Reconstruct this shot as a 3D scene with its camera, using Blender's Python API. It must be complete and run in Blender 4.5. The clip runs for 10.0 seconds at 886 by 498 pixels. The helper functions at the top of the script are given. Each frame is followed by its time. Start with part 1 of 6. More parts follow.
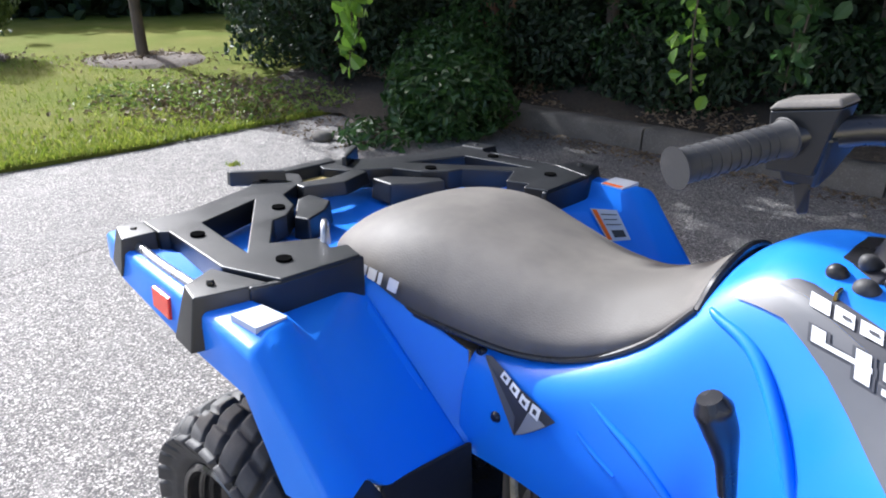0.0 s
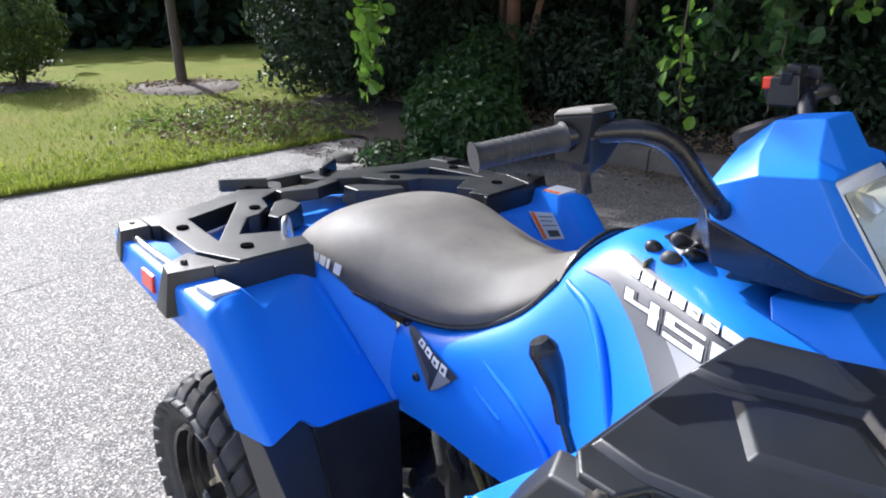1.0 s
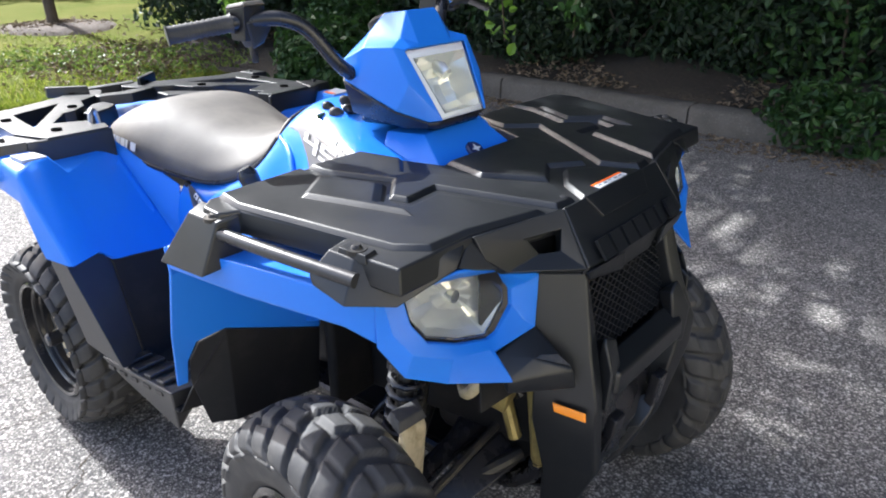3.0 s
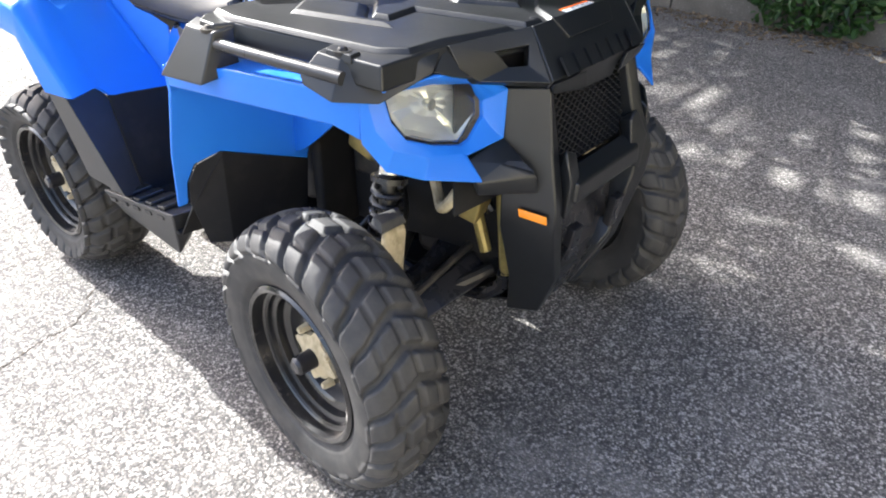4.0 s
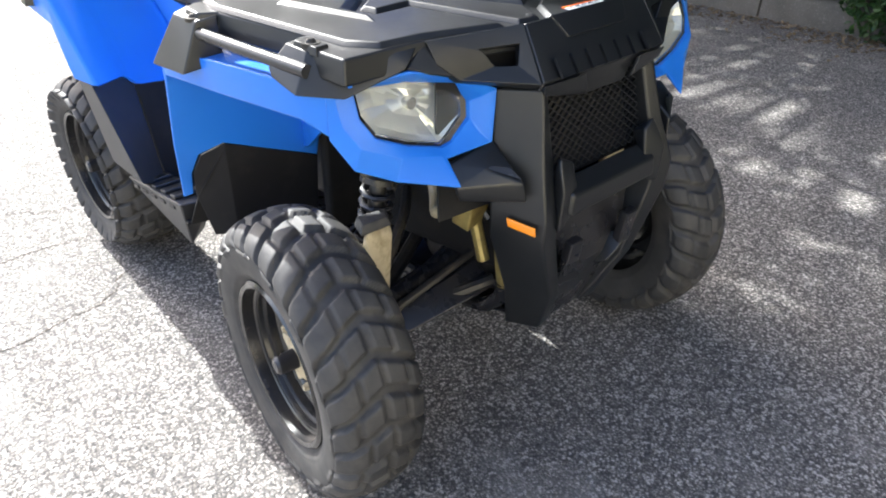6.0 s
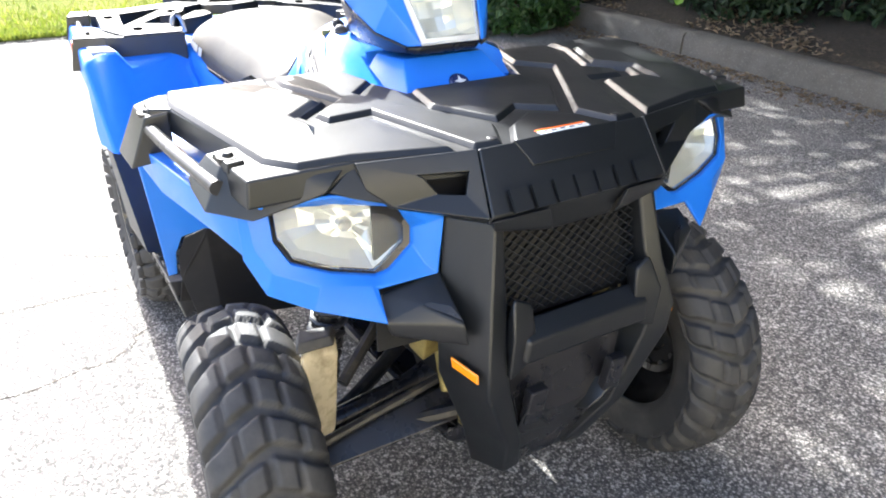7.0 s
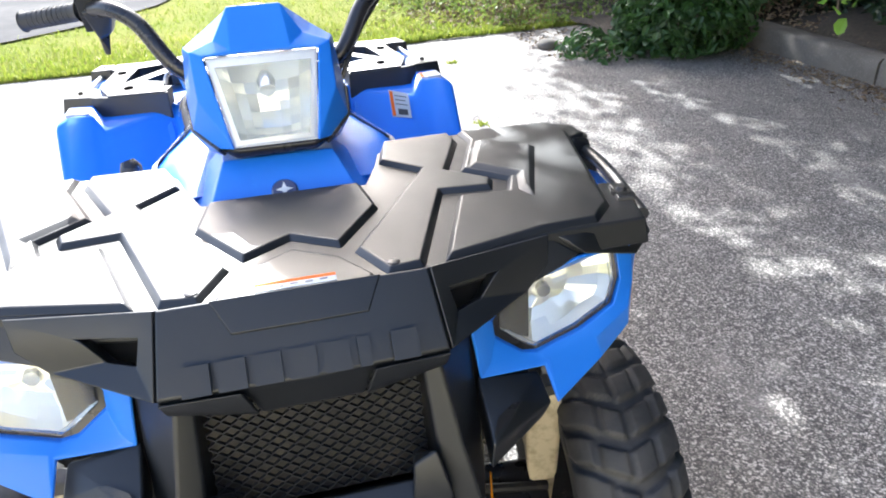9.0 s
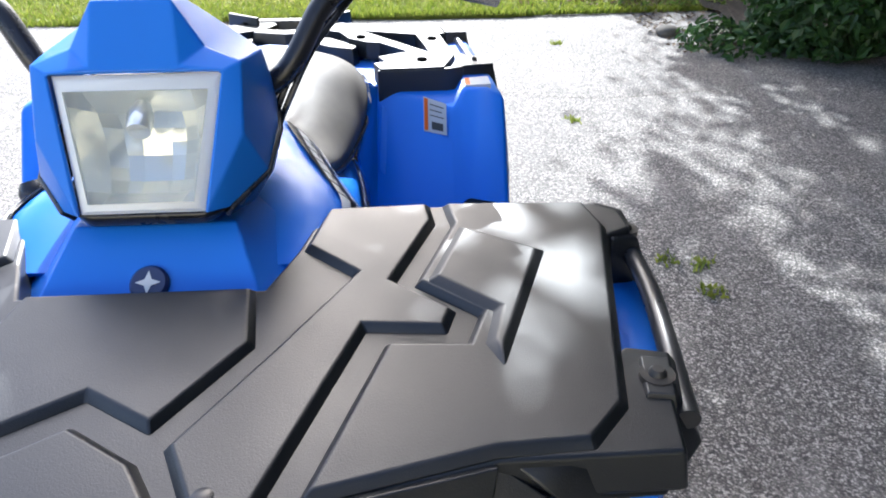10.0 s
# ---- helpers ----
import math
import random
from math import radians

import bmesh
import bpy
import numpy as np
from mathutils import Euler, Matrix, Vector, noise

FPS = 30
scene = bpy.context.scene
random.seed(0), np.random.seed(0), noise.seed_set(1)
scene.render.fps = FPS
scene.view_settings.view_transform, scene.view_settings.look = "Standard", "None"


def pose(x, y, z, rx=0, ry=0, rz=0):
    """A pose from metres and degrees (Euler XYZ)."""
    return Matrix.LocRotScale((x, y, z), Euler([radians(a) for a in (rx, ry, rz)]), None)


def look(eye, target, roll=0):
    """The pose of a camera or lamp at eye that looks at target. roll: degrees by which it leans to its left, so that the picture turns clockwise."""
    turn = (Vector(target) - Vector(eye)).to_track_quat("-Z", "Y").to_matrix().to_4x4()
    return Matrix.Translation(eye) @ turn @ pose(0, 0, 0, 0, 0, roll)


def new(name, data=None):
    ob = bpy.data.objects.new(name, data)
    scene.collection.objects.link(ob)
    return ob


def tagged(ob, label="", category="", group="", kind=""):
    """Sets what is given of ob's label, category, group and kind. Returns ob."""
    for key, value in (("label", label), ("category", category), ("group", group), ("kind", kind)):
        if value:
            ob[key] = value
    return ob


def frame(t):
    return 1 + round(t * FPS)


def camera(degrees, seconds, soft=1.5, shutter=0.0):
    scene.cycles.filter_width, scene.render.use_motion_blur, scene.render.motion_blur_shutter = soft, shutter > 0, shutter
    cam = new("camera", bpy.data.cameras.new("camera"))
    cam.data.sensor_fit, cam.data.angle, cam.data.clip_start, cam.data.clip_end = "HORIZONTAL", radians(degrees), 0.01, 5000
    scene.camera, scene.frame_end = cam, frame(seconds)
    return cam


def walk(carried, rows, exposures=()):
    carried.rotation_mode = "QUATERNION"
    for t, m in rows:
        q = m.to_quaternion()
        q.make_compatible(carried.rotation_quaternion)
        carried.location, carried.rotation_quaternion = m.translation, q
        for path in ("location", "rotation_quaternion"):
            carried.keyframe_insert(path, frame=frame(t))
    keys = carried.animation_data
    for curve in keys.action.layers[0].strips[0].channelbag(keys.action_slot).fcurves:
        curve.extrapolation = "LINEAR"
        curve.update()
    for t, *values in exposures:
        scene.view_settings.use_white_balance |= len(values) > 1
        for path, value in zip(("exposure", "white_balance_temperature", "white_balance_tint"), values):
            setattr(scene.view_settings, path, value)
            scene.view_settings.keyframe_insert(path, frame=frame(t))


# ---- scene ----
cam = camera(64.8, 10.0, soft=1.9)
PATH = [
    (0, 1.0906, -0.9219, 1.2992, 67.993, -0.026, 45.306),
    (0.5, 1.2382, -0.8775, 1.3242, 69.250, 0.181, 51.452),
    (1, 1.3936, -0.9416, 1.3214, 69.971, 0.750, 48.302),
    (1.5, 1.5483, -0.9831, 1.3441, 71.266, -2.299, 42.074),
    (2, 1.7207, -0.9608, 1.3489, 71.648, -2.777, 41.456),
    (2.2, 1.7985, -0.9482, 1.3361, 69.804, -3.446, 44.197),
    (3.3, 2.0758, -1.0953, 1.2997, 64.303, 1.185, 40.038),
    (3.5, 2.1030, -1.1379, 1.2875, 62.539, -0.234, 39.567),
    (4, 2.1514, -1.1594, 1.2400, 57.162, -0.730, 40.193),
    (4.5, 2.1702, -1.1607, 1.2055, 52.901, -1.651, 40.659),
    (5, 2.1770, -1.1770, 1.1819, 52.000, -2.070, 40.689),
    (5.5, 2.1734, -1.1759, 1.1953, 52.184, -0.385, 41.793),
    (6, 2.2405, -0.9963, 1.2122, 57.413, -0.161, 47.834),
    (6.2, 2.2751, -0.9110, 1.2419, 58.976, -0.748, 51.683),
    (7.3, 2.2442, -0.5803, 1.2753, 61.550, -0.872, 59.537),
    (7.5, 2.1949, -0.5124, 1.2867, 60.987, -0.330, 57.338),
    (8, 2.1581, -0.4069, 1.2802, 59.569, 0.227, 57.766),
    (8.5, 2.1989, -0.2315, 1.3058, 60.822, 2.565, 68.142),
    (9, 2.2175, 0.0181, 1.3297, 62.083, 2.652, 76.190),
    (9.5, 2.0247, 0.1516, 1.2938, 59.135, -0.276, 83.226),
    (10, 1.8167, 0.2659, 1.3109, 59.619, 0.414, 86.640),
]
EXPOSURES = [(0.0, 1.52, 5900, 11), (1.0, 1.5, 5900, 11), (1.5, 1.4, 5900, 11), (2.0, 1.6, 5900, 11), (3.5, 1.95, 6200, 9), (4.5, 2.45, 6400, 9), (5.5, 2.3, 6400, 9), (6.0, 2.2, 6300, 8), (7.5, 2.88, 6300, 8), (9.0, 2.58, 6100, 8), (10.0, 2.0, 5900, 8)]
walk(cam, [(t, pose(x, y, z, rx, ry, rz)) for t, x, y, z, rx, ry, rz in PATH], EXPOSURES)

# ---- light: a low sun from behind the machine, a clear sky ----
SUN_ELEVATION, SUN_FROM = 38.0, 179.0  # degrees; the sun stands towards -x and a little +y
world = bpy.data.worlds.new("world")
scene.world = world
world.use_nodes = True
wn = world.node_tree.nodes
sky = wn.new("ShaderNodeTexSky")
sky.sky_type, sky.sun_disc = "NISHITA", False
sky.air_density, sky.dust_density, sky.ozone_density = 0.65, 3.3, 0.0
sky.sun_elevation, sky.sun_rotation = radians(SUN_ELEVATION), radians(90 - SUN_FROM)
world.node_tree.links.new(sky.outputs[0], wn["Background"].inputs["Color"])
wn["Background"].inputs["Strength"].default_value = 0.15
sun = new("sun", bpy.data.lights.new("sun", "SUN"))
sun.data.energy, sun.data.angle, sun.data.color = 3.4, radians(0.55), (1.0, 0.985, 0.95)
ce, se = math.cos(radians(SUN_ELEVATION)), math.sin(radians(SUN_ELEVATION))
sun_way = Vector((ce * math.cos(radians(SUN_FROM)), ce * math.sin(radians(SUN_FROM)), se))
sun.matrix_world = look(sun_way * 30, (0, 0, 0))


# ---- materials ----
class Mat:
    """A principled material with a few chained procedural layers."""

    def __init__(self, name, color, rough=0.5, metal=0.0, coat=0.0, spec=0.5):
        self.m = bpy.data.materials.new(name)
        self.m.use_nodes = True
        self.t = self.m.node_tree
        self.b = self.t.nodes["Principled BSDF"]
        self.b.inputs["Base Color"].default_value = (*color, 1)
        self.b.inputs["Roughness"].default_value = rough
        self.b.inputs["Metallic"].default_value = metal
        self.b.inputs["Coat Weight"].default_value = coat
        self.b.inputs["Specular IOR Level"].default_value = spec
        self.color, self.last = color, None
        self.coord = self.t.nodes.new("ShaderNodeTexCoord").outputs["Object"]
        self.bump_last = None

    def node(self, kind, **values):
        n = self.t.nodes.new(kind)
        for key, value in values.items():
            n.inputs[key].default_value = value
        return n

    def link(self, a, b):
        self.t.links.new(a, b)

    def noise(self, scale, detail=4.0, rough=0.6, stretch=None):
        n = self.node("ShaderNodeTexNoise", Scale=scale, Detail=detail, Roughness=rough)
        if stretch:
            mp = self.node("ShaderNodeMapping")
            mp.inputs["Scale"].default_value = stretch
            self.link(self.coord, mp.inputs["Vector"])
            self.link(mp.outputs[0], n.inputs["Vector"])
        else:
            self.link(self.coord, n.inputs["Vector"])
        return n.outputs[0]

    def voronoi(self, scale, out="Distance", feature="F1"):
        n = self.node("ShaderNodeTexVoronoi", Scale=scale)
        n.feature = feature
        self.link(self.coord, n.inputs["Vector"])
        return n.outputs[out]

    def ramp(self, fac, a, b, ca=0.0, cb=1.0):
        n = self.node("ShaderNodeMapRange")
        n.inputs["From Min"].default_value, n.inputs["From Max"].default_value = a, b
        n.inputs["To Min"].default_value, n.inputs["To Max"].default_value = ca, cb
        self.link(fac, n.inputs["Value"])
        return n.outputs[0]

    def tint(self, fac, color, mode="MIX", strength=1.0):
        n = self.t.nodes.new("ShaderNodeMix")
        n.data_type, n.blend_type = "RGBA", mode
        if self.last is None:
            n.inputs[6].default_value = (*self.color, 1)
        else:
            self.link(self.last, n.inputs[6])
        n.inputs[7].default_value = (*color, 1)
        if strength != 1.0:
            fac = self.ramp(fac, 0, 1, 0, strength)
        self.link(fac, n.inputs[0])
        self.last = n.outputs[2]
        self.link(self.last, self.b.inputs["Base Color"])
        return self

    def gloss(self, fac, low, high):
        self.link(self.ramp(fac, 0.3, 0.7, low, high), self.b.inputs["Roughness"])
        return self

    def bump(self, height, strength, distance):
        n = self.node("ShaderNodeBump", Strength=strength, Distance=distance)
        self.link(height, n.inputs["Height"])
        if self.bump_last:
            self.link(self.bump_last, n.inputs["Normal"])
        self.bump_last = n.outputs[0]
        self.link(self.bump_last, self.b.inputs["Normal"])
        return self


def random_tint(mt, color, strength):
    """Varies the joined pieces of one mesh, each a little differently."""
    g = mt.t.nodes.new("ShaderNodeNewGeometry")
    return mt.tint(g.outputs["Random Per Island"], color, "MIX", strength)


blue = Mat("blue_plastic", (0.022, 0.185, 0.74), 0.36, coat=0.08, spec=0.38)
blue.tint(blue.ramp(blue.noise(6, 3), 0.45, 0.75), (0.026, 0.21, 0.78), strength=0.5)
blue.gloss(blue.noise(14, 5), 0.28, 0.45).bump(blue.noise(420, 2), 0.06, 0.0006)
black = Mat("black_textured_plastic", (0.0085, 0.0097, 0.0118), 0.4, spec=0.6)
black.tint(black.ramp(black.noise(9, 5), 0.45, 0.72), (0.015, 0.0165, 0.018), strength=0.5)
black.gloss(black.noise(7, 4), 0.33, 0.46).bump(black.noise(700, 2), 0.25, 0.0008)
smooth_black = Mat("glossy_black_plastic", (0.016, 0.016, 0.019), 0.25)
smooth_black.gloss(smooth_black.noise(12, 4), 0.2, 0.36)
grey = Mat("dark_grey_plastic", (0.03, 0.031, 0.034), 0.4)
grey.tint(grey.ramp(grey.noise(14, 5), 0.45, 0.75), (0.055, 0.054, 0.05), strength=0.5)
grey.bump(grey.noise(600, 2), 0.2, 0.0008)
vinyl = Mat("worn_black_vinyl", (0.105, 0.096, 0.086), 0.6, spec=0.26)
vinyl.tint(vinyl.ramp(vinyl.noise(5, 4), 0.4, 0.7), (0.185, 0.168, 0.146), strength=0.8)
vinyl.gloss(vinyl.noise(4, 3), 0.54, 0.7).bump(vinyl.voronoi(330), 0.25, 0.0008)
rubber = Mat("dusty_tyre_rubber", (0.03, 0.03, 0.031), 0.62)
rubber.tint(rubber.ramp(rubber.noise(16, 6), 0.42, 0.7), (0.085, 0.08, 0.073), strength=0.6)
rubber.bump(rubber.noise(180, 4), 0.3, 0.001)
steel_black = Mat("black_painted_steel", (0.012, 0.012, 0.013), 0.22, coat=0.4)
steel_black.tint(steel_black.ramp(steel_black.noise(30, 5), 0.6, 0.8), (0.1, 0.085, 0.07), strength=0.5)
dark_metal = Mat("oily_dark_metal", (0.028, 0.027, 0.026), 0.45, metal=0.3)
dark_metal.tint(dark_metal.ramp(dark_metal.noise(25, 5), 0.5, 0.75), (0.12, 0.10, 0.075), strength=0.6)
tan_metal = Mat("dusty_cast_aluminium", (0.55, 0.47, 0.31), 0.55, metal=0.15)
tan_metal.tint(tan_metal.ramp(tan_metal.noise(40, 5), 0.45, 0.7), (0.26, 0.2, 0.11), strength=0.8)
gold_metal = Mat("yellowish_plated_steel", (0.42, 0.33, 0.12), 0.42, metal=0.5)
gold_metal.tint(gold_metal.ramp(gold_metal.noise(30, 5), 0.45, 0.7), (0.2, 0.15, 0.06), strength=0.8)
chrome = Mat("bright_steel", (0.62, 0.62, 0.62), 0.2, metal=1.0)
rail_steel = Mat("satin_steel_tube", (0.4, 0.4, 0.41), 0.3, metal=0.85)
rail_steel.gloss(rail_steel.noise(60, 4), 0.22, 0.42)
rail_black = Mat("dark_satin_tube", (0.05, 0.05, 0.052), 0.32, metal=0.4)
rail_black.gloss(rail_black.noise(50, 4), 0.26, 0.42)
reflector = Mat("faceted_chrome_reflector", (0.97, 0.97, 0.93), 0.2, metal=0.52, spec=0.8)
red = Mat("red_reflector", (0.75, 0.04, 0.015), 0.2, coat=0.5)
red.bump(red.voronoi(260), 0.3, 0.001)
amber = Mat("amber_reflector", (0.95, 0.3, 0.01), 0.2, coat=0.5)
amber.bump(amber.voronoi(260), 0.3, 0.001)
white_ink = Mat("white_decal", (0.66, 0.67, 0.68), 0.4)
white_ink.tint(white_ink.ramp(white_ink.noise(80, 4), 0.55, 0.75), (0.6, 0.6, 0.6), strength=0.4)
grey_ink = Mat("grey_decal", (0.085, 0.088, 0.095), 0.4)
grey_ink.tint(grey_ink.ramp(grey_ink.noise(9, 3), 0.4, 0.65), (0.07, 0.07, 0.075), strength=0.8)
pale_ink = Mat("pale_grey_decal", (0.22, 0.225, 0.24), 0.35)
dark_ink = Mat("dark_decal", (0.035, 0.036, 0.042), 0.35)
orange_ink = Mat("orange_label", (0.72, 0.13, 0.015), 0.75, spec=0.2)
paper = Mat("pale_label", (0.5, 0.52, 0.54), 0.75, spec=0.2)
# near-black that stands for the shade inside the rack's tie-down holes
void = Mat("hole_shade_black", (0.004, 0.004, 0.004), 1.0, spec=0.0)
ink = Mat("black_ink", (0.03, 0.03, 0.03), 0.5)
navy = Mat("navy_badge", (0.02, 0.03, 0.1), 0.25, coat=0.5)
brass = Mat("brass_key_tag", (0.45, 0.3, 0.08), 0.3, metal=1.0)

frosted = Mat("frosted_lens_border", (0.78, 0.8, 0.8), 0.25)
matte = Mat("matte_black_plastic", (0.012, 0.012, 0.013), 0.75, spec=0.25)
matte.tint(matte.ramp(matte.noise(12, 5), 0.5, 0.75), (0.035, 0.033, 0.03), strength=0.5)
mulch = Mat("brown_mulch", (0.15, 0.125, 0.105), 0.95)
mulch.tint(mulch.ramp(mulch.noise(30, 6), 0.42, 0.68), (0.06, 0.042, 0.03), strength=0.8)
mulch.bump(mulch.noise(45, 6), 0.9, 0.02)
glass = Mat("clear_polycarbonate", (0.95, 0.96, 0.93), 0.03)
glass.b.inputs["Transmission Weight"].default_value = 0.96
glass.b.inputs["IOR"].default_value = 1.3

asphalt = Mat("aged_asphalt", (0.1, 0.093, 0.086), 0.85)
asphalt.tint(asphalt.ramp(asphalt.voronoi(150, "Color"), 0.2, 0.85), (0.275, 0.256, 0.238), strength=0.9)
asphalt.tint(asphalt.ramp(asphalt.voronoi(115, "Color"), 0.66, 0.72), (0.58, 0.545, 0.51), strength=0.8)
asphalt.tint(asphalt.ramp(asphalt.voronoi(230, "Color"), 0.72, 0.78), (0.5, 0.472, 0.442), strength=0.7)
asphalt.tint(asphalt.ramp(asphalt.voronoi(150, "Distance"), 0.42, 0.7), (0.03, 0.03, 0.03), strength=0.8)
asphalt.tint(asphalt.ramp(asphalt.noise(110, 3), 0.36, 0.46, 1, 0), (0.04, 0.04, 0.041), strength=0.65)
# broad darker blotches, then paler stretched patches
asphalt.tint(asphalt.ramp(asphalt.noise(0.9, 5), 0.42, 0.64), (0.08, 0.077, 0.075), strength=0.25)
asphalt.tint(asphalt.ramp(asphalt.noise(1.9, 8, 0.76, (0.9, 1.4, 1)), 0.52, 0.64), (0.30, 0.284, 0.268), strength=0.35)
asphalt.bump(asphalt.voronoi(150), 0.6, 0.005).bump(asphalt.noise(60, 4), 0.3, 0.004)
far_asphalt = Mat("dull_grey_asphalt", (0.06, 0.06, 0.062), 0.95, spec=0.1)
far_asphalt.tint(far_asphalt.ramp(far_asphalt.noise(1.5, 6), 0.4, 0.7), (0.12, 0.118, 0.115), strength=0.7)
concrete = Mat("weathered_concrete", (0.115, 0.104, 0.09), 0.9)
concrete.tint(concrete.ramp(concrete.noise(5, 6), 0.42, 0.68), (0.07, 0.065, 0.055), strength=0.8)
concrete.tint(concrete.ramp(concrete.noise(90, 4), 0.55, 0.7), (0.24, 0.22, 0.2), strength=0.5)
concrete.bump(concrete.noise(110, 5), 0.5, 0.004)
plaster = Mat("pale_render", (0.55, 0.5, 0.4), 0.9)
plaster.tint(plaster.ramp(plaster.noise(2, 5), 0.4, 0.7), (0.45, 0.41, 0.33), strength=0.6)
plaster.bump(plaster.noise(90, 4), 0.3, 0.004)
soil = Mat("leaf_strewn_soil", (0.035, 0.028, 0.02), 0.95)
soil.tint(soil.ramp(soil.noise(35, 6), 0.45, 0.7), (0.1, 0.075, 0.05), strength=0.7)
soil.bump(soil.noise(40, 6), 0.8, 0.02)
turf = Mat("sunlit_lawn", (0.125, 0.15, 0.024), 0.95, spec=0.08)
turf.tint(turf.ramp(turf.noise(0.9, 5), 0.4, 0.66), (0.2, 0.185, 0.05), strength=0.85)
turf.tint(turf.ramp(turf.noise(60, 4), 0.45, 0.7), (0.09, 0.13, 0.018), strength=0.6)
turf.bump(turf.noise(120, 4), 0.9, 0.02)
bark = Mat("grey_brown_bark", (0.11, 0.085, 0.06), 0.9)
bark.tint(bark.ramp(bark.noise(20, 6, 0.6, (1, 1, 0.2)), 0.45, 0.65), (0.045, 0.034, 0.025), strength=0.8)
bark.bump(bark.noise(30, 6, 0.6, (1, 1, 0.2)), 0.8, 0.01)
red_bark = Mat("reddish_bark", (0.2, 0.1, 0.055), 0.85)
red_bark.tint(red_bark.ramp(red_bark.noise(16, 6, 0.6, (1, 1, 0.2)), 0.45, 0.65), (0.07, 0.04, 0.025), strength=0.8)
red_bark.bump(red_bark.noise(30, 6, 0.6, (1, 1, 0.2)), 0.7, 0.01)


def leaf_material(name, a, b, rough=0.5, through_light=0.35):
    mt = Mat(name, a, rough)
    random_tint(mt, b, 1.0)
    tr = mt.t.nodes.new("ShaderNodeBsdfTranslucent")
    mt.link(mt.last, tr.inputs["Color"])
    mx = mt.t.nodes.new("ShaderNodeMixShader")
    mx.inputs[0].default_value = through_light
    mt.link(mt.b.outputs[0], mx.inputs[1])
    mt.link(tr.outputs[0], mx.inputs[2])
    mt.link(mx.outputs[0], mt.t.nodes["Material Output"].inputs["Surface"])
    return mt


# base colours lowered so that the wood's deep shade is partly in them
leaf_dark = leaf_material("shade_darkened_leaf", (0.010, 0.024, 0.009), (0.03, 0.06, 0.02), 0.6, 0.2)
leaf_ivy = leaf_material("ivy_leaf", (0.02, 0.055, 0.012), (0.05, 0.12, 0.025), 0.45, 0.3)
leaf_lime = leaf_material("lime_vine_leaf", (0.12, 0.26, 0.03), (0.22, 0.38, 0.05), 0.45, 0.5)
leaf_box = leaf_material("clipped_shrub_leaf", (0.04, 0.075, 0.015), (0.1, 0.15, 0.035), 0.5, 0.3)
leaf_dead = leaf_material("dry_leaf", (0.09, 0.06, 0.035), (0.26, 0.2, 0.13), 0.8, 0.1)
grass_blade = leaf_material("grass_blade", (0.13, 0.2, 0.018), (0.28, 0.31, 0.05), 0.55, 0.4)
weed_blade = leaf_material("weed_leaf", (0.09, 0.15, 0.025), (0.2, 0.26, 0.06), 0.55, 0.35)


# ---- mesh tools ----
def to_mesh(bm, name, bevel=0.0, smooth=35.0, segments=2):
    bmesh.ops.remove_doubles(bm, verts=bm.verts, dist=1e-5)
    bmesh.ops.recalc_face_normals(bm, faces=bm.faces)
    if bevel:
        sharp = [e for e in bm.edges if len(e.link_faces) == 2 and e.calc_face_angle(0) > radians(24)]
        bmesh.ops.bevel(bm, geom=sharp, offset=bevel, segments=segments, profile=0.6, affect="EDGES", clamp_overlap=True)
    me = bpy.data.meshes.new(name)
    bm.to_mesh(me)
    bm.free()
    me.polygons.foreach_set("use_smooth", [True] * len(me.polygons))
    if bevel:
        # shading follows the large faces, so that only the rounded edges turn
        acc = np.zeros((len(me.vertices), 3))
        for p in me.polygons:
            acc[list(p.vertices)] += np.array(p.normal) * p.area
        acc /= np.maximum(np.linalg.norm(acc, axis=1, keepdims=True), 1e-12)
        me.normals_split_custom_set_from_vertices(acc.tolist())
    else:
        me.set_sharp_from_angle(angle=radians(smooth))
    return me


def part(name, bm, material, parent=None, label="", bevel=0.0, smooth=35.0):
    """Links a bmesh or a mesh as one object under a thing or a part."""
    me = to_mesh(bm, name, bevel, smooth) if isinstance(bm, bmesh.types.BMesh) else bm
    if not me.materials:
        me.materials.append(material.m)
    ob = new(name, me)
    ob.parent = parent
    return tagged(ob, label)


def empty(name, label, category, group="", at=(0, 0, 0)):
    ob = new(name)
    ob.location = at
    return tagged(ob, label, category, group)


def poly_faces(bm, points, faces):
    vs = [bm.verts.new(p) for p in points]
    for f in faces:
        bm.faces.new([vs[i] for i in f])
    return vs


def panel(points, faces, thick=0.006):
    """A bent sheet of plastic from corner points and faces."""
    bm = bmesh.new()
    poly_faces(bm, points, faces)
    bmesh.ops.recalc_face_normals(bm, faces=bm.faces)
    bmesh.ops.solidify(bm, geom=bm.faces[:], thickness=thick)
    return bm


